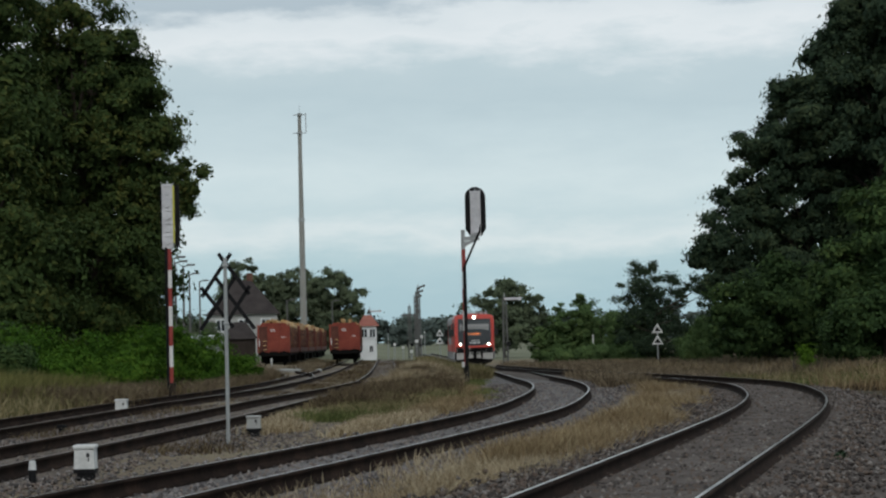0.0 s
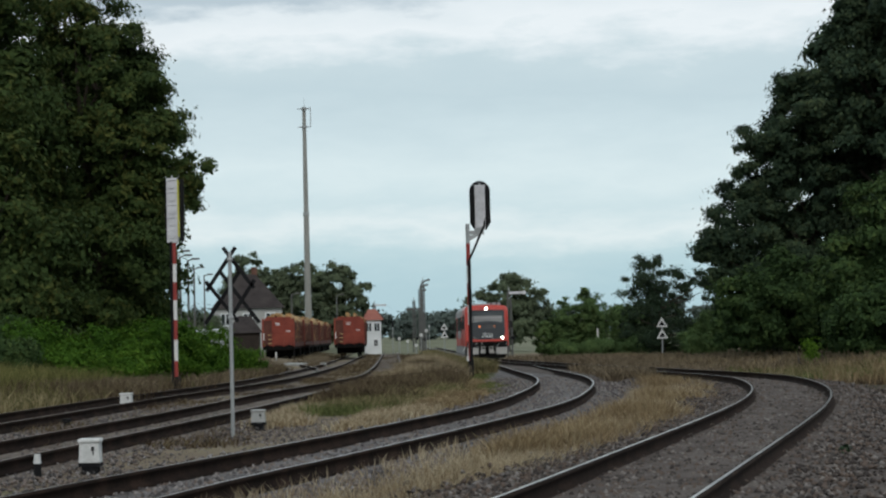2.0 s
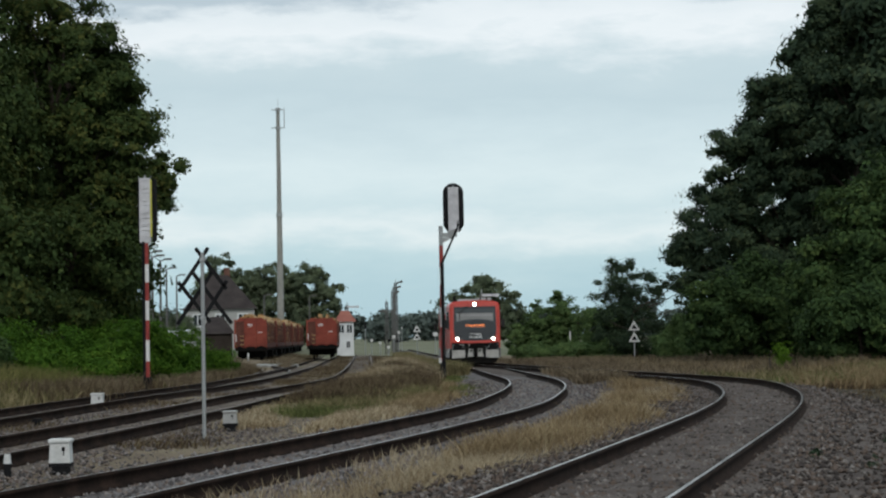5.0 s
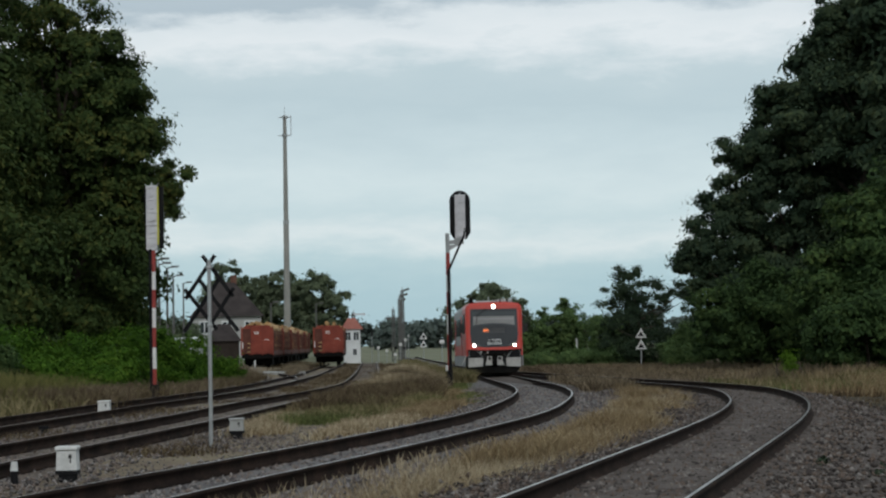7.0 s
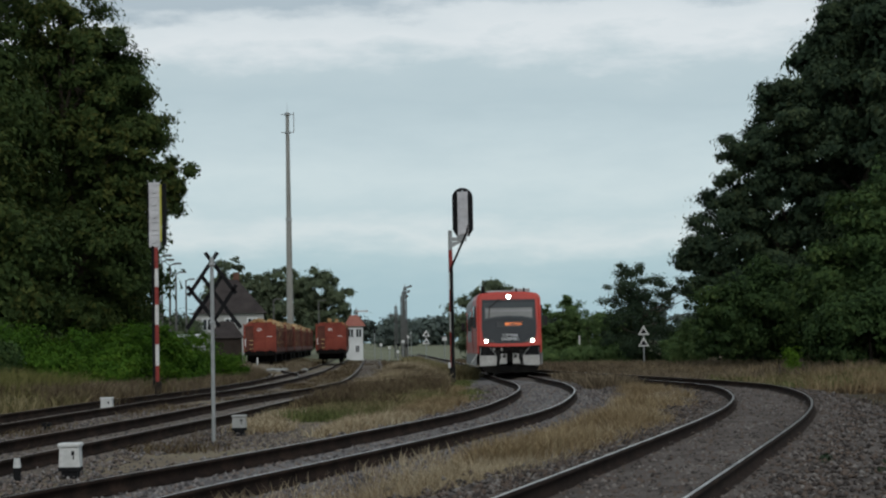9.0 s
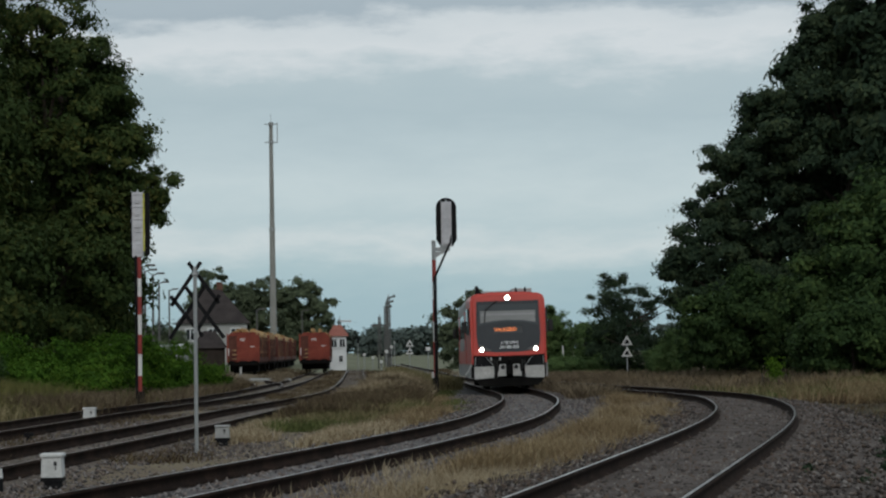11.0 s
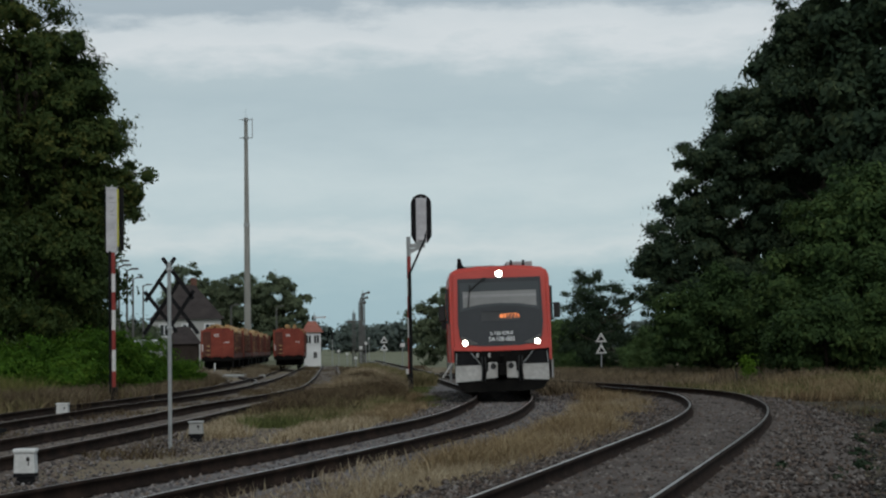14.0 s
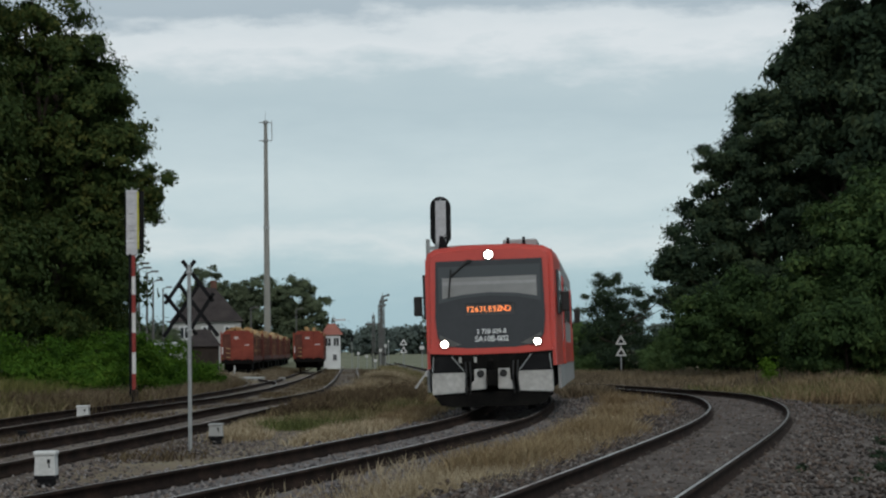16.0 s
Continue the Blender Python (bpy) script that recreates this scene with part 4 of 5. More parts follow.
def build_wagon(x, y, turn, seed, front=True):
    """Open stanchion wagon, near end at local y = 0, loaded with logs."""
    rnd = random.Random(seed)
    g = pose(x, y, level(y), 0, 0, turn)
    w = thing("timber_wagon", g, "rusty red open wagon heaped with cut logs on the siding", "freight wagon", "timber wagons")
    L = 13.6
    boxpart("floor", M_UNDER, w, (0, L / 2, 1.05, 2.6, L, 0.3))
    end_bits = [0.0, L]
    for yy in end_bits:
        bm = bmesh.new()
        slab(bm, [(-1.36, yy - 0.05, 1.15), (1.36, yy - 0.05, 1.15), (1.36, yy - 0.05, 3.2), (0.95, yy - 0.05, 3.6), (-0.95, yy - 0.05, 3.6), (-1.36, yy - 0.05, 3.2)], (0, 0.1, 0))
        # far ends and rear wagons take the red darkened for shade
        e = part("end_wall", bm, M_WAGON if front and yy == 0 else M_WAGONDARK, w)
        for xx in (-1.28, -0.42, 0.42, 1.28):
            boxpart("rib", M_WAGON, e, (xx, yy - 0.08 if yy == 0 else yy + 0.08, 2.3, 0.12, 0.1, 2.35), 0.01)
        boxpart("buffer_beam", M_UNDER, w, (0, yy, 1.02, 2.6, 0.2, 0.35))
        for s in (-1, 1):
            bm = bmesh.new()
            d = -1 if yy == 0 else 1
            tube(bm, (s * 0.88, yy, 1.05), (s * 0.88, yy + d * 0.5, 1.05), 0.09, n=10)
            tube(bm, (s * 0.88, yy + d * 0.5, 1.05), (s * 0.88, yy + d * 0.56, 1.05), 0.22, n=16)
            part("buffer", bm, M_UNDER, w)
    for s in (-1, 1):
        # side walls and stanchions are coloured dark as if in shade
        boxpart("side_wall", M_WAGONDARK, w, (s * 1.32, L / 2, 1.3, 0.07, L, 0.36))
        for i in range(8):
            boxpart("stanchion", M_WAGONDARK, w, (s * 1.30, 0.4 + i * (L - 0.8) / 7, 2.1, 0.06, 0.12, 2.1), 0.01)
    boxpart("end_dark_panel", M_WAGONDARK, w, (-0.86, -0.105, 2.3, 0.66, 0.03, 2.0), label="darker flat end panel")
    for xx in (0.0, 0.85):
        boxpart("end_panel", M_WAGON, w, (xx, -0.11, 2.25, 0.72, 0.04, 2.0), 0.012, "pressed red end panel")
    for xx, zz in ((-0.05, 3.05), (-0.05, 2.92), (0.8, 2.4)):
        boxpart("white_marking", M_TEXTWHITE, w, (xx, -0.14, zz, 0.4, 0.02, 0.05), label="unreadable white marking")
    for zz in (2.1, 1.75, 1.4):
        boxpart("step", M_LOG, w, (-0.72, -0.16, zz, 0.3, 0.08, 0.05), label="dull yellow step bar")
    boxpart("white_marking", M_TEXTWHITE, w, (-1.2, -0.145, 1.95, 0.06, 0.02, 0.6), label="white stripe")
    bm = bmesh.new()
    for i in range(170):
        r = rnd.uniform(0.1, 0.17)
        xx = rnd.choice((rnd.uniform(-1.14, 1.14), rnd.uniform(0.95, 1.14)))
        z = 1.32 + (2.62 - 0.42 * xx * xx) * rnd.random() ** 0.6
        y0 = rnd.choice((0.25, 0.35, L / 2 + 0.3, L / 2 - 1.0)) + rnd.uniform(-0.1, 0.3)
        ln = min(rnd.uniform(4.5, 6.4), L - 0.2 - y0)
        tube(bm, (xx, y0, z), (xx + rnd.uniform(-0.06, 0.06), y0 + ln, z + rnd.uniform(-0.05, 0.05)), r, r * 0.85, 8)
    for f in bm.faces:
        f.material_index = 1 if len(f.verts) > 4 or f.calc_center_median().z > 3.2 else 0
    part("log_load", bm, [M_BARKLOG, M_LOG], w, "heap of cut logs")
    for yy in (2.2, L - 2.2):
        bm = bmesh.new()
        box(bm, 0, yy, 0.62, 2.3, 2.4, 0.6)
        for dy in (-0.9, 0.9):
            for s in (-1, 1):
                tube(bm, (s * 0.7, yy + dy, 0.45), (s * 0.84, yy + dy, 0.45), 0.46, n=20)
        part("bogie", bm, M_UNDER, w)


for i in range(5):
    build_wagon(-15.35 - i * 0.52, 145 + i * 15.0, 2.0, 20 + i, i == 0)
build_wagon(-10.2, 156, 2.2, 40)


def build_crossing_slab():
    c = thing("crossing_slab", pose(-12.0, 128, level(128) - 0.2, 0, 0, 6), "pale concrete crossing slab between the siding rails", "concrete slab")
    for i in range(5):
        boxpart("panel", M_CONCRETE, c, (0, -4.4 + i * 2.2, 0.08, 3.6, 2.12, 0.16), 0.02)


build_crossing_slab()

# ---- trees, shrubs, grass and stones ----


def leaf_cloud(rng, lobes, count, size, clump=0.9, keep=0.75, droop=0.0):
    """Leaf blades gathered in clumps over the skin of a crown of rounded lobes: verts and faces."""
    lobes = np.array(lobes, float)
    area = (lobes[:, 3] * lobes[:, 4]) ** 0.75
    per = min(190, max(60, count // 260))
    k = max(10, count // per)
    pick = rng.choice(len(lobes), k, p=area / area.sum())
    d = rng.normal(size=(k, 3))
    d /= np.linalg.norm(d, axis=1)[:, None]
    rad = keep + (1.06 - keep) * rng.random(k) ** 0.6
    lb = lobes[pick]
    cen = lb[:, :3] + d * rad[:, None] * lb[:, [3, 3, 4]]
    csz = clump * rng.uniform(0.5, 1.25, k) * np.clip(lb[:, 3] / 1.3, 0.6, 1.0)
    which = rng.integers(0, k, count)
    off = rng.normal(size=(count, 3)) * np.array([0.5, 0.5, 0.34])
    p = cen[which] + off * csz[which][:, None]
    n = off + d[which] * 0.7 + rng.normal(size=(count, 3)) * 0.5 + np.array([0, 0, 0.5])
    n /= np.linalg.norm(n, axis=1)[:, None] + 1e-6
    a = np.cross(n, rng.normal(size=(count, 3)))
    a /= np.linalg.norm(a, axis=1)[:, None] + 1e-6
    b = np.cross(n, a)
    s = (size * rng.uniform(0.55, 1.35, count))[:, None]
    a, b = a * s * 0.6, b * s * 0.34
    v = np.stack([p - a + b + n * s * 0.06, p + a, p - a * 0.8 - b], 1).reshape(-1, 3)
    f = np.arange(count * 3).reshape(-1, 3)
    return v, f, cen


def build_tree(name, x, y, lobes, leaf, count, size, label, seed, clump=0.9, keep=0.7, trunk=None, stems=1, group="", category="tree"):
    """lobes: (dx, dy, z, rx, rz) from the foot. Trunk with limbs that reach into the clumps, crown of leaf blades."""
    rng = np.random.default_rng(seed)
    z0 = ground_height(x, y) - 0.15
    t = thing(name, pose(x, y, z0), label, category, group)
    v, f, cen = leaf_cloud(rng, lobes, count, size, clump, keep)
    v[:, 2] = np.maximum(v[:, 2], 0.12)
    ob = new("crown", raw_mesh("crown", v, f, leaf))
    ob.parent = t
    top = max(l[2] for l in lobes)
    h = trunk or top * 0.8
    r = 0.02 * top + 0.04
    for s in range(stems):
        bm = bmesh.new()
        fx = (s - (stems - 1) / 2) * 0.9
        k = 5
        pts = [Vector((fx + math.sin(i * 1.7 + seed + s) * 0.12 * i * (top / 12), math.cos(i * 1.3 + seed) * 0.1 * i, h * i / k)) for i in range(k + 1)]
        for i in range(k):
            tube(bm, pts[i], pts[i + 1], r * (1 - i / k * 0.85), r * (1 - (i + 1) / k * 0.85), 9)
        part("trunk", bm, M_BARK, t)
    for c in cen[rng.choice(len(cen), min(len(cen), 16 if top > 4 else 5), replace=False)]:
        bm = bmesh.new()
        zz = min(h * 0.95, max(0.25 * top, c[2] * 0.72))
        i = min(k - 1, int(zz / h * k))
        a = pts[i].lerp(pts[i + 1], zz / h * k - i)
        m = a.lerp(Vector(c), 0.55) + Vector((0, 0, -0.04 * top * 0.5))
        tube(bm, a, m, r * 0.3, r * 0.2, 6)
        tube(bm, m, c, r * 0.2, r * 0.06, 5)
        part("limb", bm, M_BARK, t)
    return t


# the dense stand of broadleaved trees over the left bank
build_tree("broadleaved_tree", -15.75, 75, [(0, 0, 12.7, 2.9, 3.5), (1.5, 0, 10.0, 2.7, 2.5), (2.6, -0.4, 10.0, 1.4, 1.5), (1.1, 0, 6.8, 2.1, 2.6), (-1.5, -1, 8.5, 3.2, 4.0), (0.6, -1, 4.6, 2.6, 3.0), (-0.8, 0, 16.2, 2.2, 2.8),
            (2.8, 0.2, 7.6, 1.1, 1.5), (3.5, 0.0, 8.1, 0.7, 0.6), (4.0, 0.0, 8.6, 0.6, 0.35), (4.6, 0.0, 8.9, 0.55, 0.25), (5.1, 0.0, 9.1, 0.35, 0.15), (4.3, 0.0, 8.1, 0.5, 0.25), (3.8, 0, 7.4, 0.55, 0.5), (3.6, 0, 7.0, 0.5, 0.35), (2.0, 0, 12.6, 1.2, 1.3), (0.9, 0, 3.4, 1.8, 2.2), (2.4, 0, 12.2, 0.5, 0.5), (3.1, 0, 10.9, 0.5, 0.5), (1.6, 0, 14.6, 0.6, 0.6)],
           M_LEAF, 116000, 0.19, "tall dark broadleaved tree with dense crown above green shrubs", 11, 0.62, 0.5, group="trees on the bank")
build_tree("broadleaved_tree", -20.5, 70, [(0, 0, 12, 4.0, 5.0), (1.5, -1, 7.5, 3.4, 3.6), (-2, -1, 8, 3.6, 4.0), (0, -1, 4.3, 3.6, 3.0), (0.6, 0, 16.0, 3.4, 3.2), (2.6, -1, 10.8, 2.0, 2.4)],
           M_LEAF, 90000, 0.22, "tall dark broadleaved tree with yellowing leaves", 12, 0.8, 0.5, group="trees on the bank")
build_tree("broadleaved_tree", -17.4, 64, [(0, 0, 6.4, 2.4, 3.0), (-1.4, 0, 9.0, 2.6, 3.0), (1.2, 0.5, 4.4, 2.2, 2.4), (-2.6, 0, 5.0, 2.6, 3.0), (0.4, 0.5, 2.4, 2.6, 1.8), (-3.0, 0, 2.6, 2.6, 2.0)],
           M_LEAF, 60000, 0.2, "dark broadleaved tree leaning over the shrubs", 13, 0.7, 0.5, group="trees on the bank")
build_tree("broadleaved_tree", -25, 84, [(0, 0, 13, 5, 6), (3.0, -1, 8, 4.5, 5), (-3, 0, 8, 4.5, 5), (1, 0, 4, 5, 4), (3, 0, 13, 4, 4)], M_LEAF, 26000, 0.46, "tall dark broadleaved tree at the back of the bank", 14, 1.1, 0.4, group="trees on the bank")
build_tree("broadleaved_tree", -18.5, 86, [(0, 0, 10, 3.4, 4.5), (1.4, 0, 5, 3.4, 4.0), (-2.5, 0, 5, 3.5, 4.0), (0, 0, 14, 2.6, 2.6)], M_LEAF, 30000, 0.34, "broadleaved tree in the second row of the bank", 15, 0.9, 0.4, group="trees on the bank")


def build_shrub(x, y, w, h, leaf, count, size, label, seed, group="shrubs"):
    rng = random.Random(seed)
    lobes = [(rng.uniform(-0.6, 0.6) * w, rng.uniform(-0.4, 0.4) * w, h * rng.uniform(0.3, 0.72), w * rng.uniform(0.3, 0.55), h * rng.uniform(0.25, 0.4)) for _ in range(7)]
    return build_tree("shrub", x, y, lobes, leaf, count, size, label, seed, 0.5, 0.55, trunk=h * 0.6, stems=2, group=group, category="shrub")


for i, (bx, by, bw, bh) in enumerate([(-16.6, 60, 2.0, 2.3), (-14.2, 60, 2.0, 2.5), (-12.2, 62, 1.9, 2.4), (-10.9, 66, 1.8, 2.8), (-10.8, 72, 1.7, 2.3), (-10.4, 79, 1.4, 1.5),
                                      (-15.4, 57, 1.5, 1.7), (-13.4, 58, 1.4, 1.5), (-11.9, 60, 1.3, 1.3), (-17.9, 57, 1.8, 2.1), (-11.2, 84, 1.3, 1.5), (-12.5, 70, 2.0, 2.7)]):
    build_shrub(bx, by, bw, bh, M_LEAFEDGE if i in (0, 9, 6) else M_LEAFBUSH, 16000, 0.105, "bright green leafy shrub at the foot of the trees", 30 + i, "bank shrubs")

# pines and broadleaved edge on the right
PINE = "tall dark pine with ragged layered boughs"
build_tree("pine_tree", 20.1, 82, [(0, 0, 15.0, 2.6, 2.6), (-2.2, 0, 13.3, 1.7, 1.0), (-1.4, 0, 14.9, 1.3, 1.0), (0.2, 0, 12.0, 3.8, 2.2), (-2.2, 1, 10.3, 2.1, 1.9), (-3.2, 0, 11.6, 1.7, 0.9), (0, -1, 8, 4, 3.4), (2.5, 0, 13, 3, 3.5), (0, 0, 18, 2.3, 2.6), (1.4, 0.5, 17.4, 1.7, 1.9), (-1.2, 0, 16.9, 1.2, 1.0), (0, -1, 4, 4, 3)],
           M_LEAFPINE, 112000, 0.19, PINE, 51, 0.55, 0.5, group="wood on the curve")
build_tree("pine_tree", 16.8, 84, [(-0.6, 0, 10.6, 2.4, 1.4), (-2.2, 0, 10.6, 1.2, 0.8), (-2.4, 0, 8.6, 2.0, 1.1), (-2.9, 0, 7.2, 1.9, 1.0), (-3.6, 0, 5.7, 1.9, 0.9), (-4.9, 0, 5.4, 0.9, 0.5), (0, 0, 8.0, 3, 2.8), (-1, 0, 4.8, 3.4, 2.6), (-2.6, 0, 3.6, 2.6, 1.8), (-0.2, 0, 12.8, 1.6, 1.1), (0, 0, 2.5, 4, 2.4)],
           M_LEAFPINE, 115000, 0.17, PINE, 52, 0.5, 0.5, group="wood on the curve")
build_tree("pine_tree", 23.5, 80, [(0, 0, 16, 4, 4.4), (-1, -1, 11, 4, 4.4), (0, -1, 6, 4, 4.4), (0, 0, 20, 3, 3)], M_LEAFPINE, 62000, 0.3, PINE, 53, 0.75, 0.45, group="wood on the curve")
build_tree("pine_tree", 22.0, 92, [(0, 0, 12, 4.5, 4.5), (-1.5, 0, 7, 4.5, 4), (0, 0, 3.5, 5, 3.5), (0, 0, 16, 3, 3)], M_LEAFPINE, 24000, 0.44, "dark pine in the second row of the wood", 58, 0.9, 0.4, group="wood on the curve")
build_tree("broadleaved_tree", 17.8, 70, [(0, 0, 5.0, 2.6, 2.6), (-1.8, 0, 3.4, 1.9, 2.0), (1.2, 0, 6.6, 2.2, 2.0), (2.4, 0, 4.5, 2.6, 3.2), (0, 0, 2.2, 3, 2)], M_LEAFEDGE, 64000, 0.18, "dark green broadleaved tree at the wood's edge", 54, 0.6, 0.5, group="wood on the curve")
build_tree("broadleaved_tree", 14.4, 80, [(0, 0, 3.0, 1.9, 2.1), (-1.6, 0, 2.4, 1.5, 1.7), (1.6, 0, 2.6, 1.7, 2.0)], M_LEAFEDGE, 34000, 0.165, "low bushy tree at the wood's edge", 55, 0.5, 0.4, group="wood on the curve")
build_tree("broadleaved_tree", 16.2, 67, [(0, 0, 2.0, 1.6, 1.6), (1.6, 0, 2.6, 1.8, 2.2), (-1.2, 0.3, 1.5, 1.1, 1.2)], M_LEAFEDGE, 30000, 0.155, "low bushy tree over dry grass", 56, 0.5, 0.4, group="wood on the curve")
build_tree("broadleaved_tree", 12.2, 108, [(-0.2, 0, 2.6, 1.6, 1.8), (-0.6, 0, 4.1, 1.3, 1.1), (-0.9, 0, 5.2, 1.0, 0.85), (-1.0, 0, 6.1, 0.55, 0.45), (-1.8, 0, 5.1, 0.7, 0.5), (-2.1, 0, 4.2, 0.6, 0.45), (1.0, 0, 3.6, 1.0, 0.7), (1.6, 0, 4.6, 0.7, 0.5),
            (2.2, 0, 5.2, 0.65, 0.4), (2.7, 0, 4.7, 0.55, 0.35), (3.0, 0, 3.9, 0.7, 0.35), (1.1, 0, 5.3, 0.45, 0.45), (0.2, 0, 5.5, 0.5, 0.5), (-0.3, 0, 6.3, 0.35, 0.35), (2.0, 0, 2.2, 1.3, 1.2), (-1.8, 0, 2.4, 0.9, 1.0), (0.4, 0, 1.2, 1.8, 1.2), (0.4, 0, 4.6, 0.8, 0.6)],
           M_LEAFPINE, 25000, 0.13, "slender loose-crowned tree beside the line", 57, 0.62, 0.1, group="wood on the curve")
for i, (bx, by, bw, bh) in enumerate([(6.3, 122, 1.6, 3.0), (7.7, 122, 1.8, 4.2), (9.4, 121, 1.9, 5.0), (11.0, 118, 1.8, 4.3), (14.9, 106, 1.6, 2.8), (16.4, 96, 1.9, 3.2), (8.6, 116, 1.2, 1.6), (13.4, 98, 1.3, 1.6), (10.2, 114, 1.5, 1.9), (12.4, 109.5, 1.4, 1.6), (7.0, 119, 1.2, 1.5)]):
    build_shrub(bx, by, bw, bh, M_LEAFMID, 12000, 0.17, "round green shrub in the hedge along the track", 70 + i, "hedge shrubs")

build_shrub(13.0, 66, 0.26, 1.35, M_LEAFLIME, 1000, 0.09, "lime green sapling at the edge of the wood", 95, "hedge shrubs")

# trees round the station, with distance haze put into their leaf colour
ST = "dark green tree in the station's trees"
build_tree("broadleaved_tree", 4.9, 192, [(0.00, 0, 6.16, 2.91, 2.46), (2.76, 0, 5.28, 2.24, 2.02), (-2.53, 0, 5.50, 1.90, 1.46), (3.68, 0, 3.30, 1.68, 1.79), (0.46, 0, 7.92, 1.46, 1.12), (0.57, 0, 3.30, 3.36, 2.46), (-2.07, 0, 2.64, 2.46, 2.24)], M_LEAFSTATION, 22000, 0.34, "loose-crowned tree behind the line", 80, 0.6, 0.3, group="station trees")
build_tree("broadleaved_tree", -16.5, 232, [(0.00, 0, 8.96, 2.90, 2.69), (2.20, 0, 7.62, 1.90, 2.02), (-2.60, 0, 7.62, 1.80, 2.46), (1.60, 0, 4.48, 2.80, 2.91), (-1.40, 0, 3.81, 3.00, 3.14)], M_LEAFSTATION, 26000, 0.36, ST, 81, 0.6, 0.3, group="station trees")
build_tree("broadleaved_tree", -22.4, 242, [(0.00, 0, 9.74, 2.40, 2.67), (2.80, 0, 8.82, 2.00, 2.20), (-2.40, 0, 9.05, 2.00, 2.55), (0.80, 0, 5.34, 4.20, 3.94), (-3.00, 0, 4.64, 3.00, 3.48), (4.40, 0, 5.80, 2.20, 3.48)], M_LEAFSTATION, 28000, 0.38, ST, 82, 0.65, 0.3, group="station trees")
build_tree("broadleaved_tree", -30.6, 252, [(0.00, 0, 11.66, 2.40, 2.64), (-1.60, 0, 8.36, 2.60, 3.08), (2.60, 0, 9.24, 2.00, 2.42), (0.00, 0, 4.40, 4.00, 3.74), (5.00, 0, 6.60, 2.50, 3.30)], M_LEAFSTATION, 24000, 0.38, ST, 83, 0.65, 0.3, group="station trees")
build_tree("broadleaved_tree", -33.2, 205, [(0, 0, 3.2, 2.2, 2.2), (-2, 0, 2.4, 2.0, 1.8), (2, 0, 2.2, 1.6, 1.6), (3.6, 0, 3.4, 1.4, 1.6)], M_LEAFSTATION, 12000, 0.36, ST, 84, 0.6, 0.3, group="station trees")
build_tree("broadleaved_tree", -12.6, 425, [(0, 0, 4.4, 3.4, 3.2), (2.6, 0, 3.2, 2.6, 2.2), (-2.6, 0, 3.0, 2.4, 2.2)], M_LEAFFAR, 7000, 0.6, "round tree far across the field, haze in its leaf colour", 85, 1.0, group="station trees")


def far_woods():
    rng = np.random.default_rng(5)
    lobes = []
    for x in np.arange(-260, 300, 4.0):
        h = 7.0 + 2.2 * noise.noise((x * 0.06, 0, 3)) + 1.0 * noise.noise((x * 0.21, 1, 3))
        lobes.append((x, 520 + rng.uniform(-6, 6), 0.7 + h * 0.5, 3.6, max(1.2, h * 0.62)))
    v, f, _ = leaf_cloud(rng, lobes, 100000, 1.6, 3.0, 0.1)
    v[:, 2] = np.maximum(v[:, 2], 0.3)
    # the hedge gets its haze from the leaf colour alone
    tagged(new("far_woods", raw_mesh("far_woods", v, f, M_LEAFFAR)), "dark hedge line along the far field, haze in its leaf colour", "woods", kind="stuff")


far_woods()


def blades(rng, pts, height, width, lean=0.35):
    """Tapered grass blades, one quad each, on the ground at these places."""
    n = len(pts)
    z = np.array([ground_height(x, y) for x, y in pts]) - 0.02
    h = height * rng.uniform(0.4, 1.15, n)
    an = rng.uniform(0, 2 * math.pi, n)
    side = np.c_[np.cos(an), np.sin(an), np.zeros(n)] * (width * rng.uniform(0.6, 1.3, n))[:, None]
    ln = rng.normal(size=(n, 2)) * lean * h[:, None]
    base = np.c_[pts, z]
    mid = base + np.c_[ln * 0.35, h * 0.6]
    tip = base + np.c_[ln, h]
    v = np.stack([base - side, base + side, mid + side * 0.8, mid - side * 0.8, tip], 1).reshape(-1, 3)
    i = np.arange(n)[:, None] * 5
    f3 = np.concatenate([i + [0, 1, 2], i + [0, 2, 3], i + [3, 2, 4]], 0)
    return v, f3


def near_line(line, pts):
    q = np.array([(p.x, p.y) for p in line])
    d = np.full(len(pts), 1e9)
    side = np.zeros(len(pts))
    for s in range(0, len(pts), 4000):
        dd = np.hypot(pts[s:s + 4000, None, 0] - q[None, :, 0], pts[s:s + 4000, None, 1] - q[None, :, 1])
        d[s:s + 4000] = dd.min(1)
    return d


LINES = [LINE_A, LINE_B, LINE_C, LINE_D, LINE_E]


def verge(y):
    """Width of the strip beside the main line where the grass stays low."""
    return 3.1 if y < 77 else 1.3


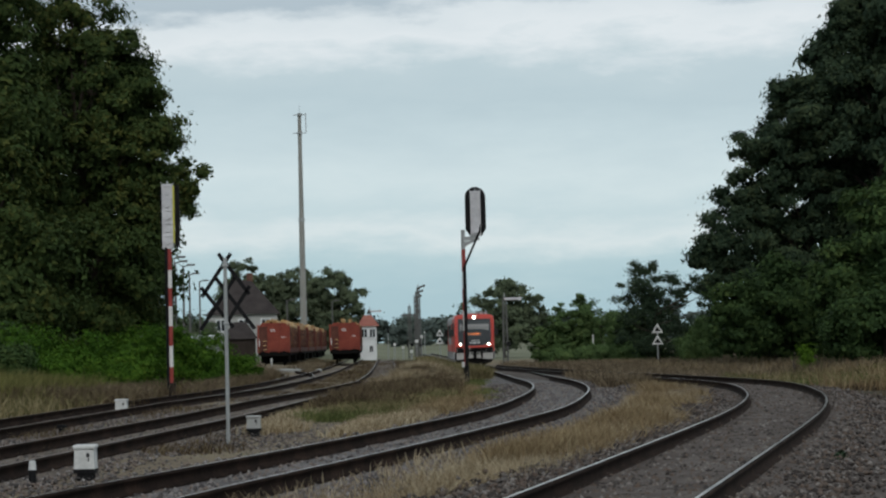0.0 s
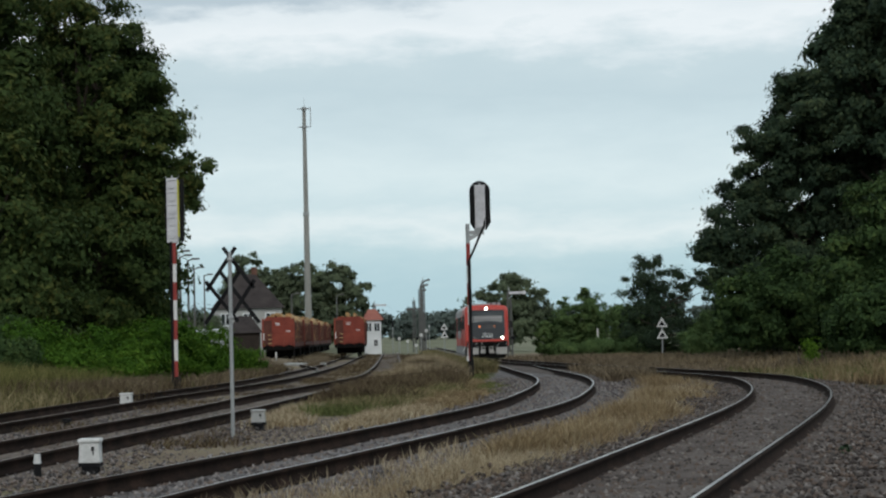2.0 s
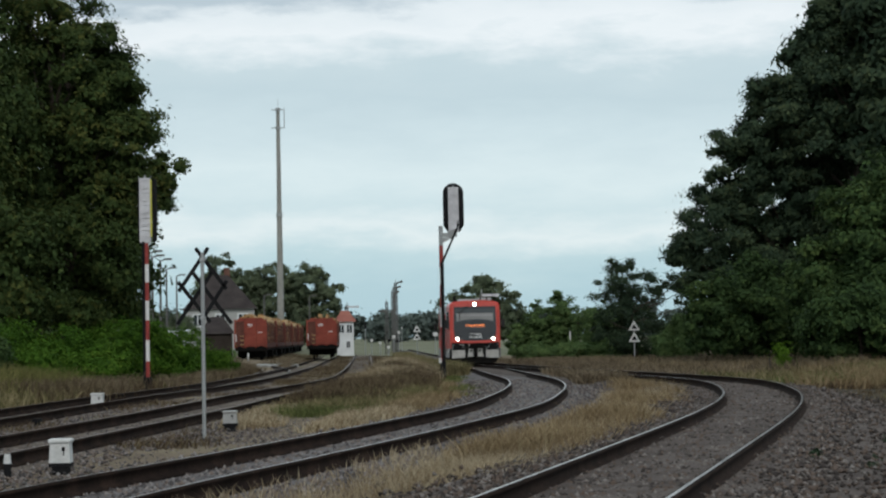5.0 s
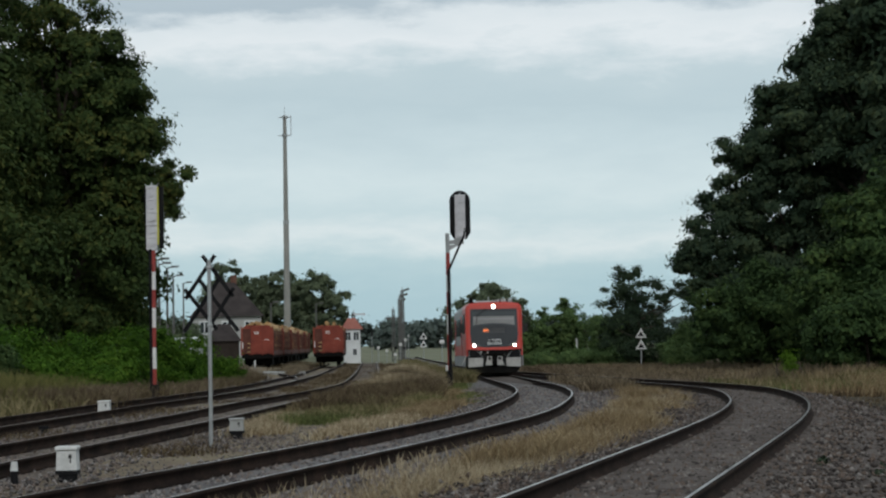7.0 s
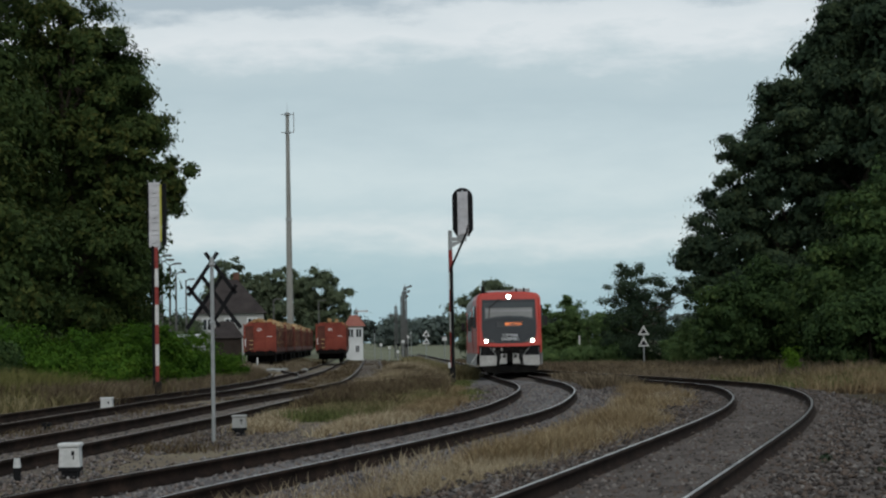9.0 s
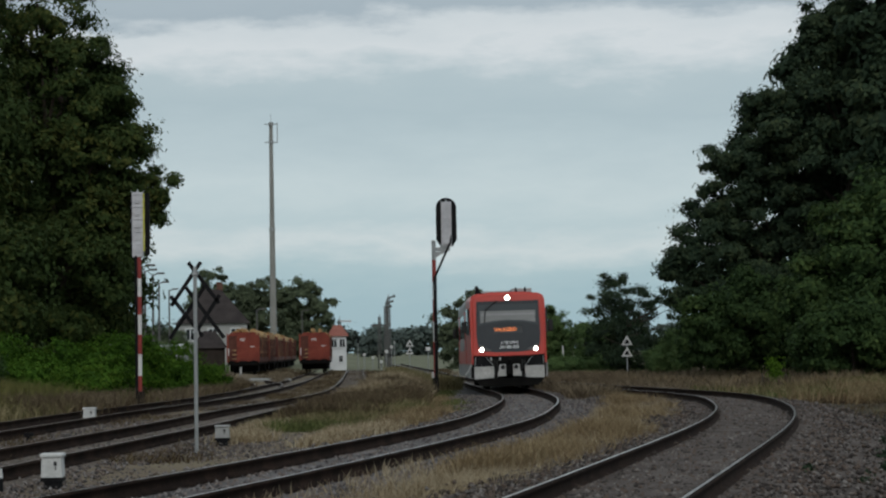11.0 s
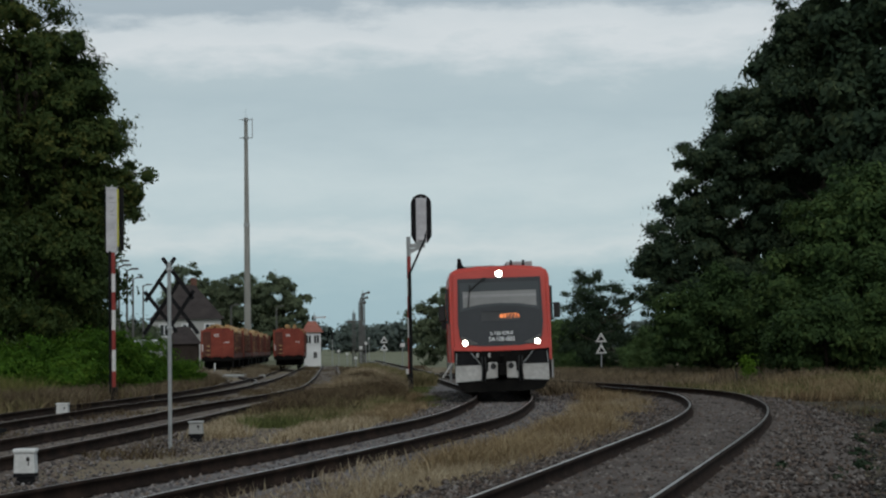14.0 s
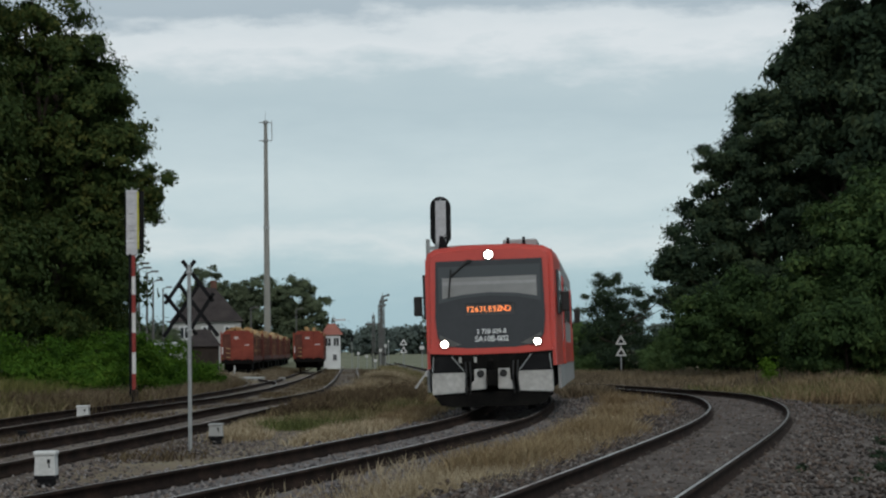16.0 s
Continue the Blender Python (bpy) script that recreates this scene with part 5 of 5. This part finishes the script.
def grass(label, mat, seed, count, xr, yr, height, width, keep_off, patch=0.0, where=None, lean=0.35, tuft=0.09):
    rng = np.random.default_rng(seed)
    k = count // 6
    cy = yr[0] + (yr[1] - yr[0]) * rng.random(k * 4) ** 1.3
    cx = rng.uniform(xr[0], xr[1], k * 4)
    c = np.c_[cx, cy]
    ok = np.ones(len(c), bool)
    if where:
        ok &= np.array([where(x, y) for x, y in c])
    c = c[ok]
    for ln, off in zip(LINES, keep_off):
        c = c[near_line(ln, c) > off]
    if patch:
        nz = np.array([noise.noise((x * 0.55, y * 0.22, seed)) for x, y in c])
        c = c[nz > patch - 0.35 + rng.random(len(c)) * 0.3]
    for cx0, cy0 in ((-9.96, 60.4), (-8.28, 42.5), (-3.7, 31.3)):
        c = c[~((np.abs(c[:, 0] - cx0 - 0.15 * (cy0 - c[:, 1])) < 0.5) & (c[:, 1] > cy0 - 10) & (c[:, 1] < cy0 + 0.3))]
    c = c[:k]
    if len(c) == 0:
        return
    pts = np.repeat(c, 6, 0) + rng.normal(size=(len(c) * 6, 2)) * tuft
    v, f = blades(rng, pts, height, width, lean)
    tagged(new("grass", raw_mesh("grass", v, f, mat)), label, "grass", kind="stuff")


grass("pale dry grass between the two curved tracks", M_GRASSDRY, 101, 125000, (-4, 7), (9, 52), 0.26, 0.005, (1.6, 1.8, 2.5, 2, 2), 0.08, lambda x, y: x_on(LINE_B, y) < x < x_on(LINE_A, y), 0.45)
grass("tawny grass where the tracks draw together", M_GRASSTAWNY, 113, 40000, (-1, 7.5), (21, 66), 0.40, 0.010, (1.6, 2.0, 2.5, 2, 2), 0.22, lambda x, y: x_on(LINE_B, y) < x < x_on(LINE_A, y), 0.45)
grass("brown weeds between the converging tracks", M_WEEDPALE, 102, 15000, (2, 8.5), (57, 100), 0.42, 0.018, (1.5, 1.9, 2, 2, 2), 0.0, lambda x, y: x_on(LINE_B, y) < x, 0.5)
grass("weedy hump of mixed grass between the tracks", M_GRASSMIX, 103, 26000, (-4.5, 2.5), (37, 110), 0.36, 0.012, (2, 2.2, 1.2, 2, 2), 0.1, lambda x, y: x_on(LINE_C, y) < x < x_on(LINE_B, y) - verge(y), 0.5, 0.16)
grass("fresh green weeds on the hump", M_GRASSGREEN, 114, 9000, (-3.4, 0.4), (36, 75), 0.28, 0.009, (2, 2.3, 1.3, 2, 2), 0.25, lambda x, y: x_on(LINE_C, y) < x < x_on(LINE_B, y) - verge(y), 0.6, 0.2)
grass("dry yellow grass at the low cabinet", M_GRASSDRY, 104, 11000, (-3.9, -0.6), (30, 40), 0.22, 0.010, (2, 2.0, 1.0, 2, 2), 0.1, lambda x, y: x_on(LINE_C, y) < x < x_on(LINE_B, y), 0.5)
grass("brown dead weeds on the hump", M_GRASSBROWN, 105, 26000, (-3.2, 1.6), (40, 92), 0.5, 0.014, (2, 1.9, 1.1, 2, 2), 0.22, lambda x, y: x_on(LINE_C, y) < x < x_on(LINE_B, y) - verge(y), 0.5, 0.16)
grass("dry grass along the foot of the bank", M_GRASSMIX, 106, 26000, (-19, -8.8), (34, 100), 0.5, 0.016, (2, 2, 1.5, 1.1, 1.2), 0.0, lambda x, y: x < x_on(LINE_D, y), 0.5)
grass("brown weeds along the foot of the bank", M_WEEDPALE, 107, 22000, (-12, -8.2), (48, 140), 0.6, 0.011, (2, 2, 1.5, 1.05, 1.2), 0.1, lambda x, y: x < x_on(LINE_D, y), 0.5)
grass("mixed grass verge before the wood", M_GRASSMIX, 108, 30000, (7, 22), (44, 110), 0.34, 0.013, (2.4, 2, 2, 2, 2), 0.0, lambda x, y: x > x_on(LINE_A, y) + 2.6 + max(0, (60 - y) * 0.12), 0.5)
grass("straw tufts in the verge before the wood", M_GRASSTAWNY, 126, 12000, (8, 22), (46, 100), 0.5, 0.012, (2.6, 2, 2, 2, 2), 0.4, lambda x, y: x > x_on(LINE_A, y) + 2.8, 0.5, 0.3)
grass("green patches in the verge before the wood", M_GRASSGREEN, 127, 12000, (8, 22), (48, 100), 0.3, 0.013, (2.6, 2, 2, 2, 2), 0.4, lambda x, y: x > x_on(LINE_A, y) + 2.8, 0.6, 0.3)
grass("brown weeds scattered on the gravel", M_GRASSBROWN, 118, 15000, (4, 15), (12, 52), 0.16, 0.010, (2.8, 2, 2, 2, 2), 0.35, lambda x, y: x > x_on(LINE_A, y), 0.7, 0.25)
grass("green weeds scattered on the gravel", M_GRASSGREEN, 109, 8000, (4, 15), (12, 52), 0.14, 0.009, (3.0, 2, 2, 2, 2), 0.45, lambda x, y: x > x_on(LINE_A, y), 0.7, 0.2)
grass("thin weeds between the sidings", M_GRASSBROWN, 110, 12000, (-10, -3.5), (26, 120), 0.16, 0.011, (2, 2, 0.95, 0.95, 0.9), 0.2, None, 0.6, 0.2)
grass("dry stalks along the near rail", M_GRASSDRY, 111, 2200, (-4.6, 0.0), (14, 27), 0.24, 0.006, (1.2, 0.85, 2, 2, 2), 0.0, lambda x, y: 0.85 < x - x_on(LINE_B, y) < 1.9)
grass("brown weeds behind the curve", M_WEEDPALE, 112, 18000, (3, 16), (64, 130), 0.5, 0.025, (1.2, 1.8, 2, 2, 2), 0.0, None, 0.5)
grass("brown weeds that screen the far rails", M_WEEDPALE, 116, 14000, (0, 8), (55, 84), 0.5, 0.02, (0.85, 1.6, 2, 2, 2), 0.0, lambda x, y: -2.6 < x - x_on(LINE_A, y) < -0.85, 0.5)
grass("tall weeds beside the main line", M_GRASSMIX, 117, 10000, (-2, 2), (77, 115), 0.6, 0.02, (2, 1.3, 1.1, 2, 2), 0.0, lambda x, y: -2.6 < x - x_on(LINE_B, y) < -1.3, 0.5)
grass("pale straw on top of the hump", M_GRASSDRY, 119, 12000, (-2.6, -0.3), (54, 80), 0.55, 0.011, (2, 2.0, 1.1, 2, 2), 0.15, lambda x, y: x_on(LINE_C, y) < x < x_on(LINE_B, y) - verge(y), 0.5, 0.2)
grass("orange-brown dead grass at the foot of the hump", M_GRASSTAWNY, 123, 20000, (-3.4, 0.4), (38, 60), 0.26, 0.010, (2, 2.1, 1.2, 2, 2), 0.3, lambda x, y: x_on(LINE_C, y) < x < x_on(LINE_B, y) - 2.1, 0.6, 0.2)
grass("low green verge round the signal foot", M_GRASSGREEN, 124, 14000, (-0.8, 1.6), (46, 84), 0.11, 0.010, (2, 1.7, 1.3, 2, 2), 0.05, lambda x, y: x_on(LINE_B, y) - 3.6 < x < x_on(LINE_B, y), 0.7, 0.2)
grass("yellow green tufts before the shrubs", M_TUFT, 120, 11000, (-15, -11.2), (46, 57), 0.85, 0.010, (2, 2, 2, 1.8, 2), 0.1, None, 0.4, 0.3)
grass("tawny weeds among the brown at the bank's foot", M_GRASSBROWN, 125, 9000, (-12.6, -8.4), (46, 100), 0.6, 0.012, (2, 2, 2, 1.05, 1.1), 0.3, lambda x, y: x < x_on(LINE_D, y), 0.5, 0.3)
grass("low brown weeds between old rails", M_GRASSBROWN, 121, 12000, (-8, -2.5), (58, 190), 0.1, 0.03, (1.5, 1.5, 0, 0.8, 0.8), 0.0, lambda x, y: abs(x - x_on(LINE_C, y)) < 0.62, 0.9, 0.1)
grass("tall weeds down the main line", M_GRASSMIX, 122, 7000, (-6, 2), (105, 190), 0.55, 0.03, (2, 1.2, 1.0, 1.0, 1.0), 0.0, lambda x, y: -2.8 < x - x_on(LINE_B, y) < -1.2, 0.5, 0.2)
grass("weeds along the station throat", M_GRASSBROWN, 115, 12000, (-16, 2), (100, 190), 0.2, 0.03, (1.5, 1.6, 1.0, 1.0, 1.0), 0.1, None, 0.6, 0.3)


def stones(label, line, mat, seed, count, y0, y1, half, size, raise_=0.0):
    """Loose crushed stone over a bed: eight-sided lumps of uneven shape."""
    rng = np.random.default_rng(seed)
    q = [(p, n) for p, n in zip(line, normals(line)) if y0 < p.y < y1]
    w = np.array([1.0 / max(8.0, p.y) ** 1.2 for p, n in q])
    idx = rng.choice(len(q), count, p=w / w.sum())
    s = rng.uniform(-half, half, count)
    s = np.where(np.abs(np.abs(s) - 0.755) < 0.07, s * 0.85, s)
    p = np.array([q[i][0] for i in idx]) + rng.normal(size=(count, 2)) * 0.2
    n = np.array([q[i][1] for i in idx])
    c = p + n * s[:, None]
    edge = np.clip(np.abs(s) - 1.75, 0, 1)
    z = np.array([level(y) for y in c[:, 1]]) + raise_ - 0.195 - edge * 0.3 + rng.uniform(-0.012, 0.012, count)
    r = size * rng.uniform(0.5, 1.5, count)
    base = np.array([(1, 0, 0), (0, 1, 0), (-1, 0, 0), (0, -1, 0), (0, 0, 0.8), (0, 0, -0.6)], float)
    v = base[None] * rng.uniform(0.6, 1.3, (count, 6, 1)) + rng.normal(size=(count, 6, 3)) * 0.18
    an = rng.uniform(0, 6.28, count)
    ca, sa = np.cos(an)[:, None], np.sin(an)[:, None]
    v = np.stack([v[..., 0] * ca - v[..., 1] * sa, v[..., 0] * sa + v[..., 1] * ca, v[..., 2]], -1)
    v = v * r[:, None, None] + np.c_[c, z][:, None, :]
    tri = np.array([(0, 1, 4), (1, 2, 4), (2, 3, 4), (3, 0, 4), (1, 0, 5), (2, 1, 5), (3, 2, 5), (0, 3, 5)])
    f = (np.arange(count)[:, None, None] * 6 + tri[None]).reshape(-1, 3)
    tagged(new("ballast_stones", raw_mesh("ballast_stones", v.reshape(-1, 3), f, mat)), label, "gravel", kind="stuff")


stones("grey crushed stone between and beside the rails", LINE_A, M_STONEDIRTY, 201, 25000, 11, 55, 2.5, 0.03, 0.105)
stones("grey crushed stone round the main rails", LINE_B, M_STONE, 202, 22000, 14, 65, 2.3, 0.03)
stones("sandy gravel round the sidings", LINE_C, M_STONE, 203, 9000, 19, 60, 1.8, 0.026, -0.03)
stones("sandy gravel round the siding by the bank", LINE_D, M_STONE, 204, 5000, 26, 60, 1.6, 0.026, -0.05)


def loose_grit():
    """Fine grit on the bare ground between the near tracks."""
    shifted = [Vector((p.x - n.x * 2.9, p.y - n.y * 2.9)) for p, n in zip(LINE_B, normals(LINE_B))]
    stones("fine grit and stones on bare sandy ground", shifted, M_STONE, 206, 11000, 15, 42, 1.3, 0.02, -0.07)


loose_grit()


def pale_rubble():
    """Light rubble between the two sidings."""
    mid = [Vector(((x_on(LINE_C, y) + x_on(LINE_D, y)) / 2 - 0.2, y)) for y in np.arange(26.0, 66.0, 0.5)]
    stones("pale rubble strewn between the sidings", mid, M_STONE, 207, 3200, 28, 64, 0.9, 0.034, -0.06)


pale_rubble()


def loose_gravel():
    """Coarse gravel apron on the outside of the curve."""
    shifted = [Vector((p.x + n.x * 3.9, p.y + n.y * 3.9)) for p, n in zip(LINE_A, normals(LINE_A))]
    stones("loose gravel apron outside the curve", shifted, M_APRON, 205, 26000, 10, 46, 2.1, 0.023, -0.07)


loose_gravel()


def build_weed(x, y, w, h, seed):
    build_tree("weed", x, y, [(0, 0, h * 0.55, w, h * 0.45)], M_LEAFPINE, 1500, 0.042, "small dark leafy weed on the gravel", seed, 0.1, 0.3, trunk=h * 0.6, group="gravel weeds", category="weed")


for k, (wx, wy, ww, wh) in enumerate([(4.22, 19.7, 0.08, 0.40), (4.66, 18.94, 0.12, 0.32), (4.4, 18.4, 0.1, 0.28), (5.0, 20.3, 0.1, 0.27), (7.0, 27, 0.16, 0.32), (6.1, 23.5, 0.14, 0.3), (8.2, 30, 0.22, 0.36), (5.6, 21.5, 0.12, 0.28)]):
    build_weed(wx, wy, ww, wh, 300 + k)
# ---- what moves ----


def line_point(line, y):
    return Vector((x_on(line, y), y, level(y)))


def motions():
    rows = []
    for k in range(81):
        t = k * 0.2
        y = 121.6 - 5.24 * t - 0.0036 * t * t
        front, back = line_point(LINE_B, y + 3.0), line_point(LINE_B, y + 13.5)
        d = (back - front).normalized()
        turn = math.degrees(math.atan2(-d.x, d.y))
        climb = math.degrees(math.asin(d.z))
        lean = -1.2 * min(1.0, max(0.0, (75.0 - y) / 20.0))
        p = front - d * 3.0
        out = min(1.0, max(0.0, (55.0 - y) / 16.0))
        p.x += 0.06 * max(0.0, 1.0 - abs(y - 60.0) / 7.0) - 0.3 * out
        turn -= 0.6 * min(1.0, max(0.0, (105.0 - y) / 20.0)) + 0.75 * out
        rows.append((t, pose(p.x, p.y, p.z, climb, lean, turn)))
    walk(RAILCAR, rows)
    loop, pitch = 2.1, 0.094
    for i, ch in enumerate(MESSAGE):
        slide = []
        for k in range(81):
            t = k * 0.2
            u = (0.42 - 0.39 * (t - 13.0) + pitch * i + 0.6) % loop - 0.6
            x, deep = u, 0.0
            if u > 0.6:
                f = (loop - 0.6 - u) / (loop - 1.2)
                x = -0.6 + 1.2 * min(1.0, max(0.0, (f - 0.25) / 0.5))
                deep = 0.12 * min(1.0, min(f, 1.0 - f) / 0.25)
            slide.append((t, pose(x, 0.0875 - 0.014 + deep, 2.175, 90 - 5.7)))
        walk(ch, slide)
    for w in WHEELSETS:
        at_ = w.location.copy()
        spin = []
        for k in range(161):
            t = k * 0.1
            run = 5.24 * t + 0.0036 * t * t
            spin.append((t, pose(at_.x, at_.y, at_.z, math.degrees(run / 0.42), 0, 0)))
        walk(w, spin)


motions()
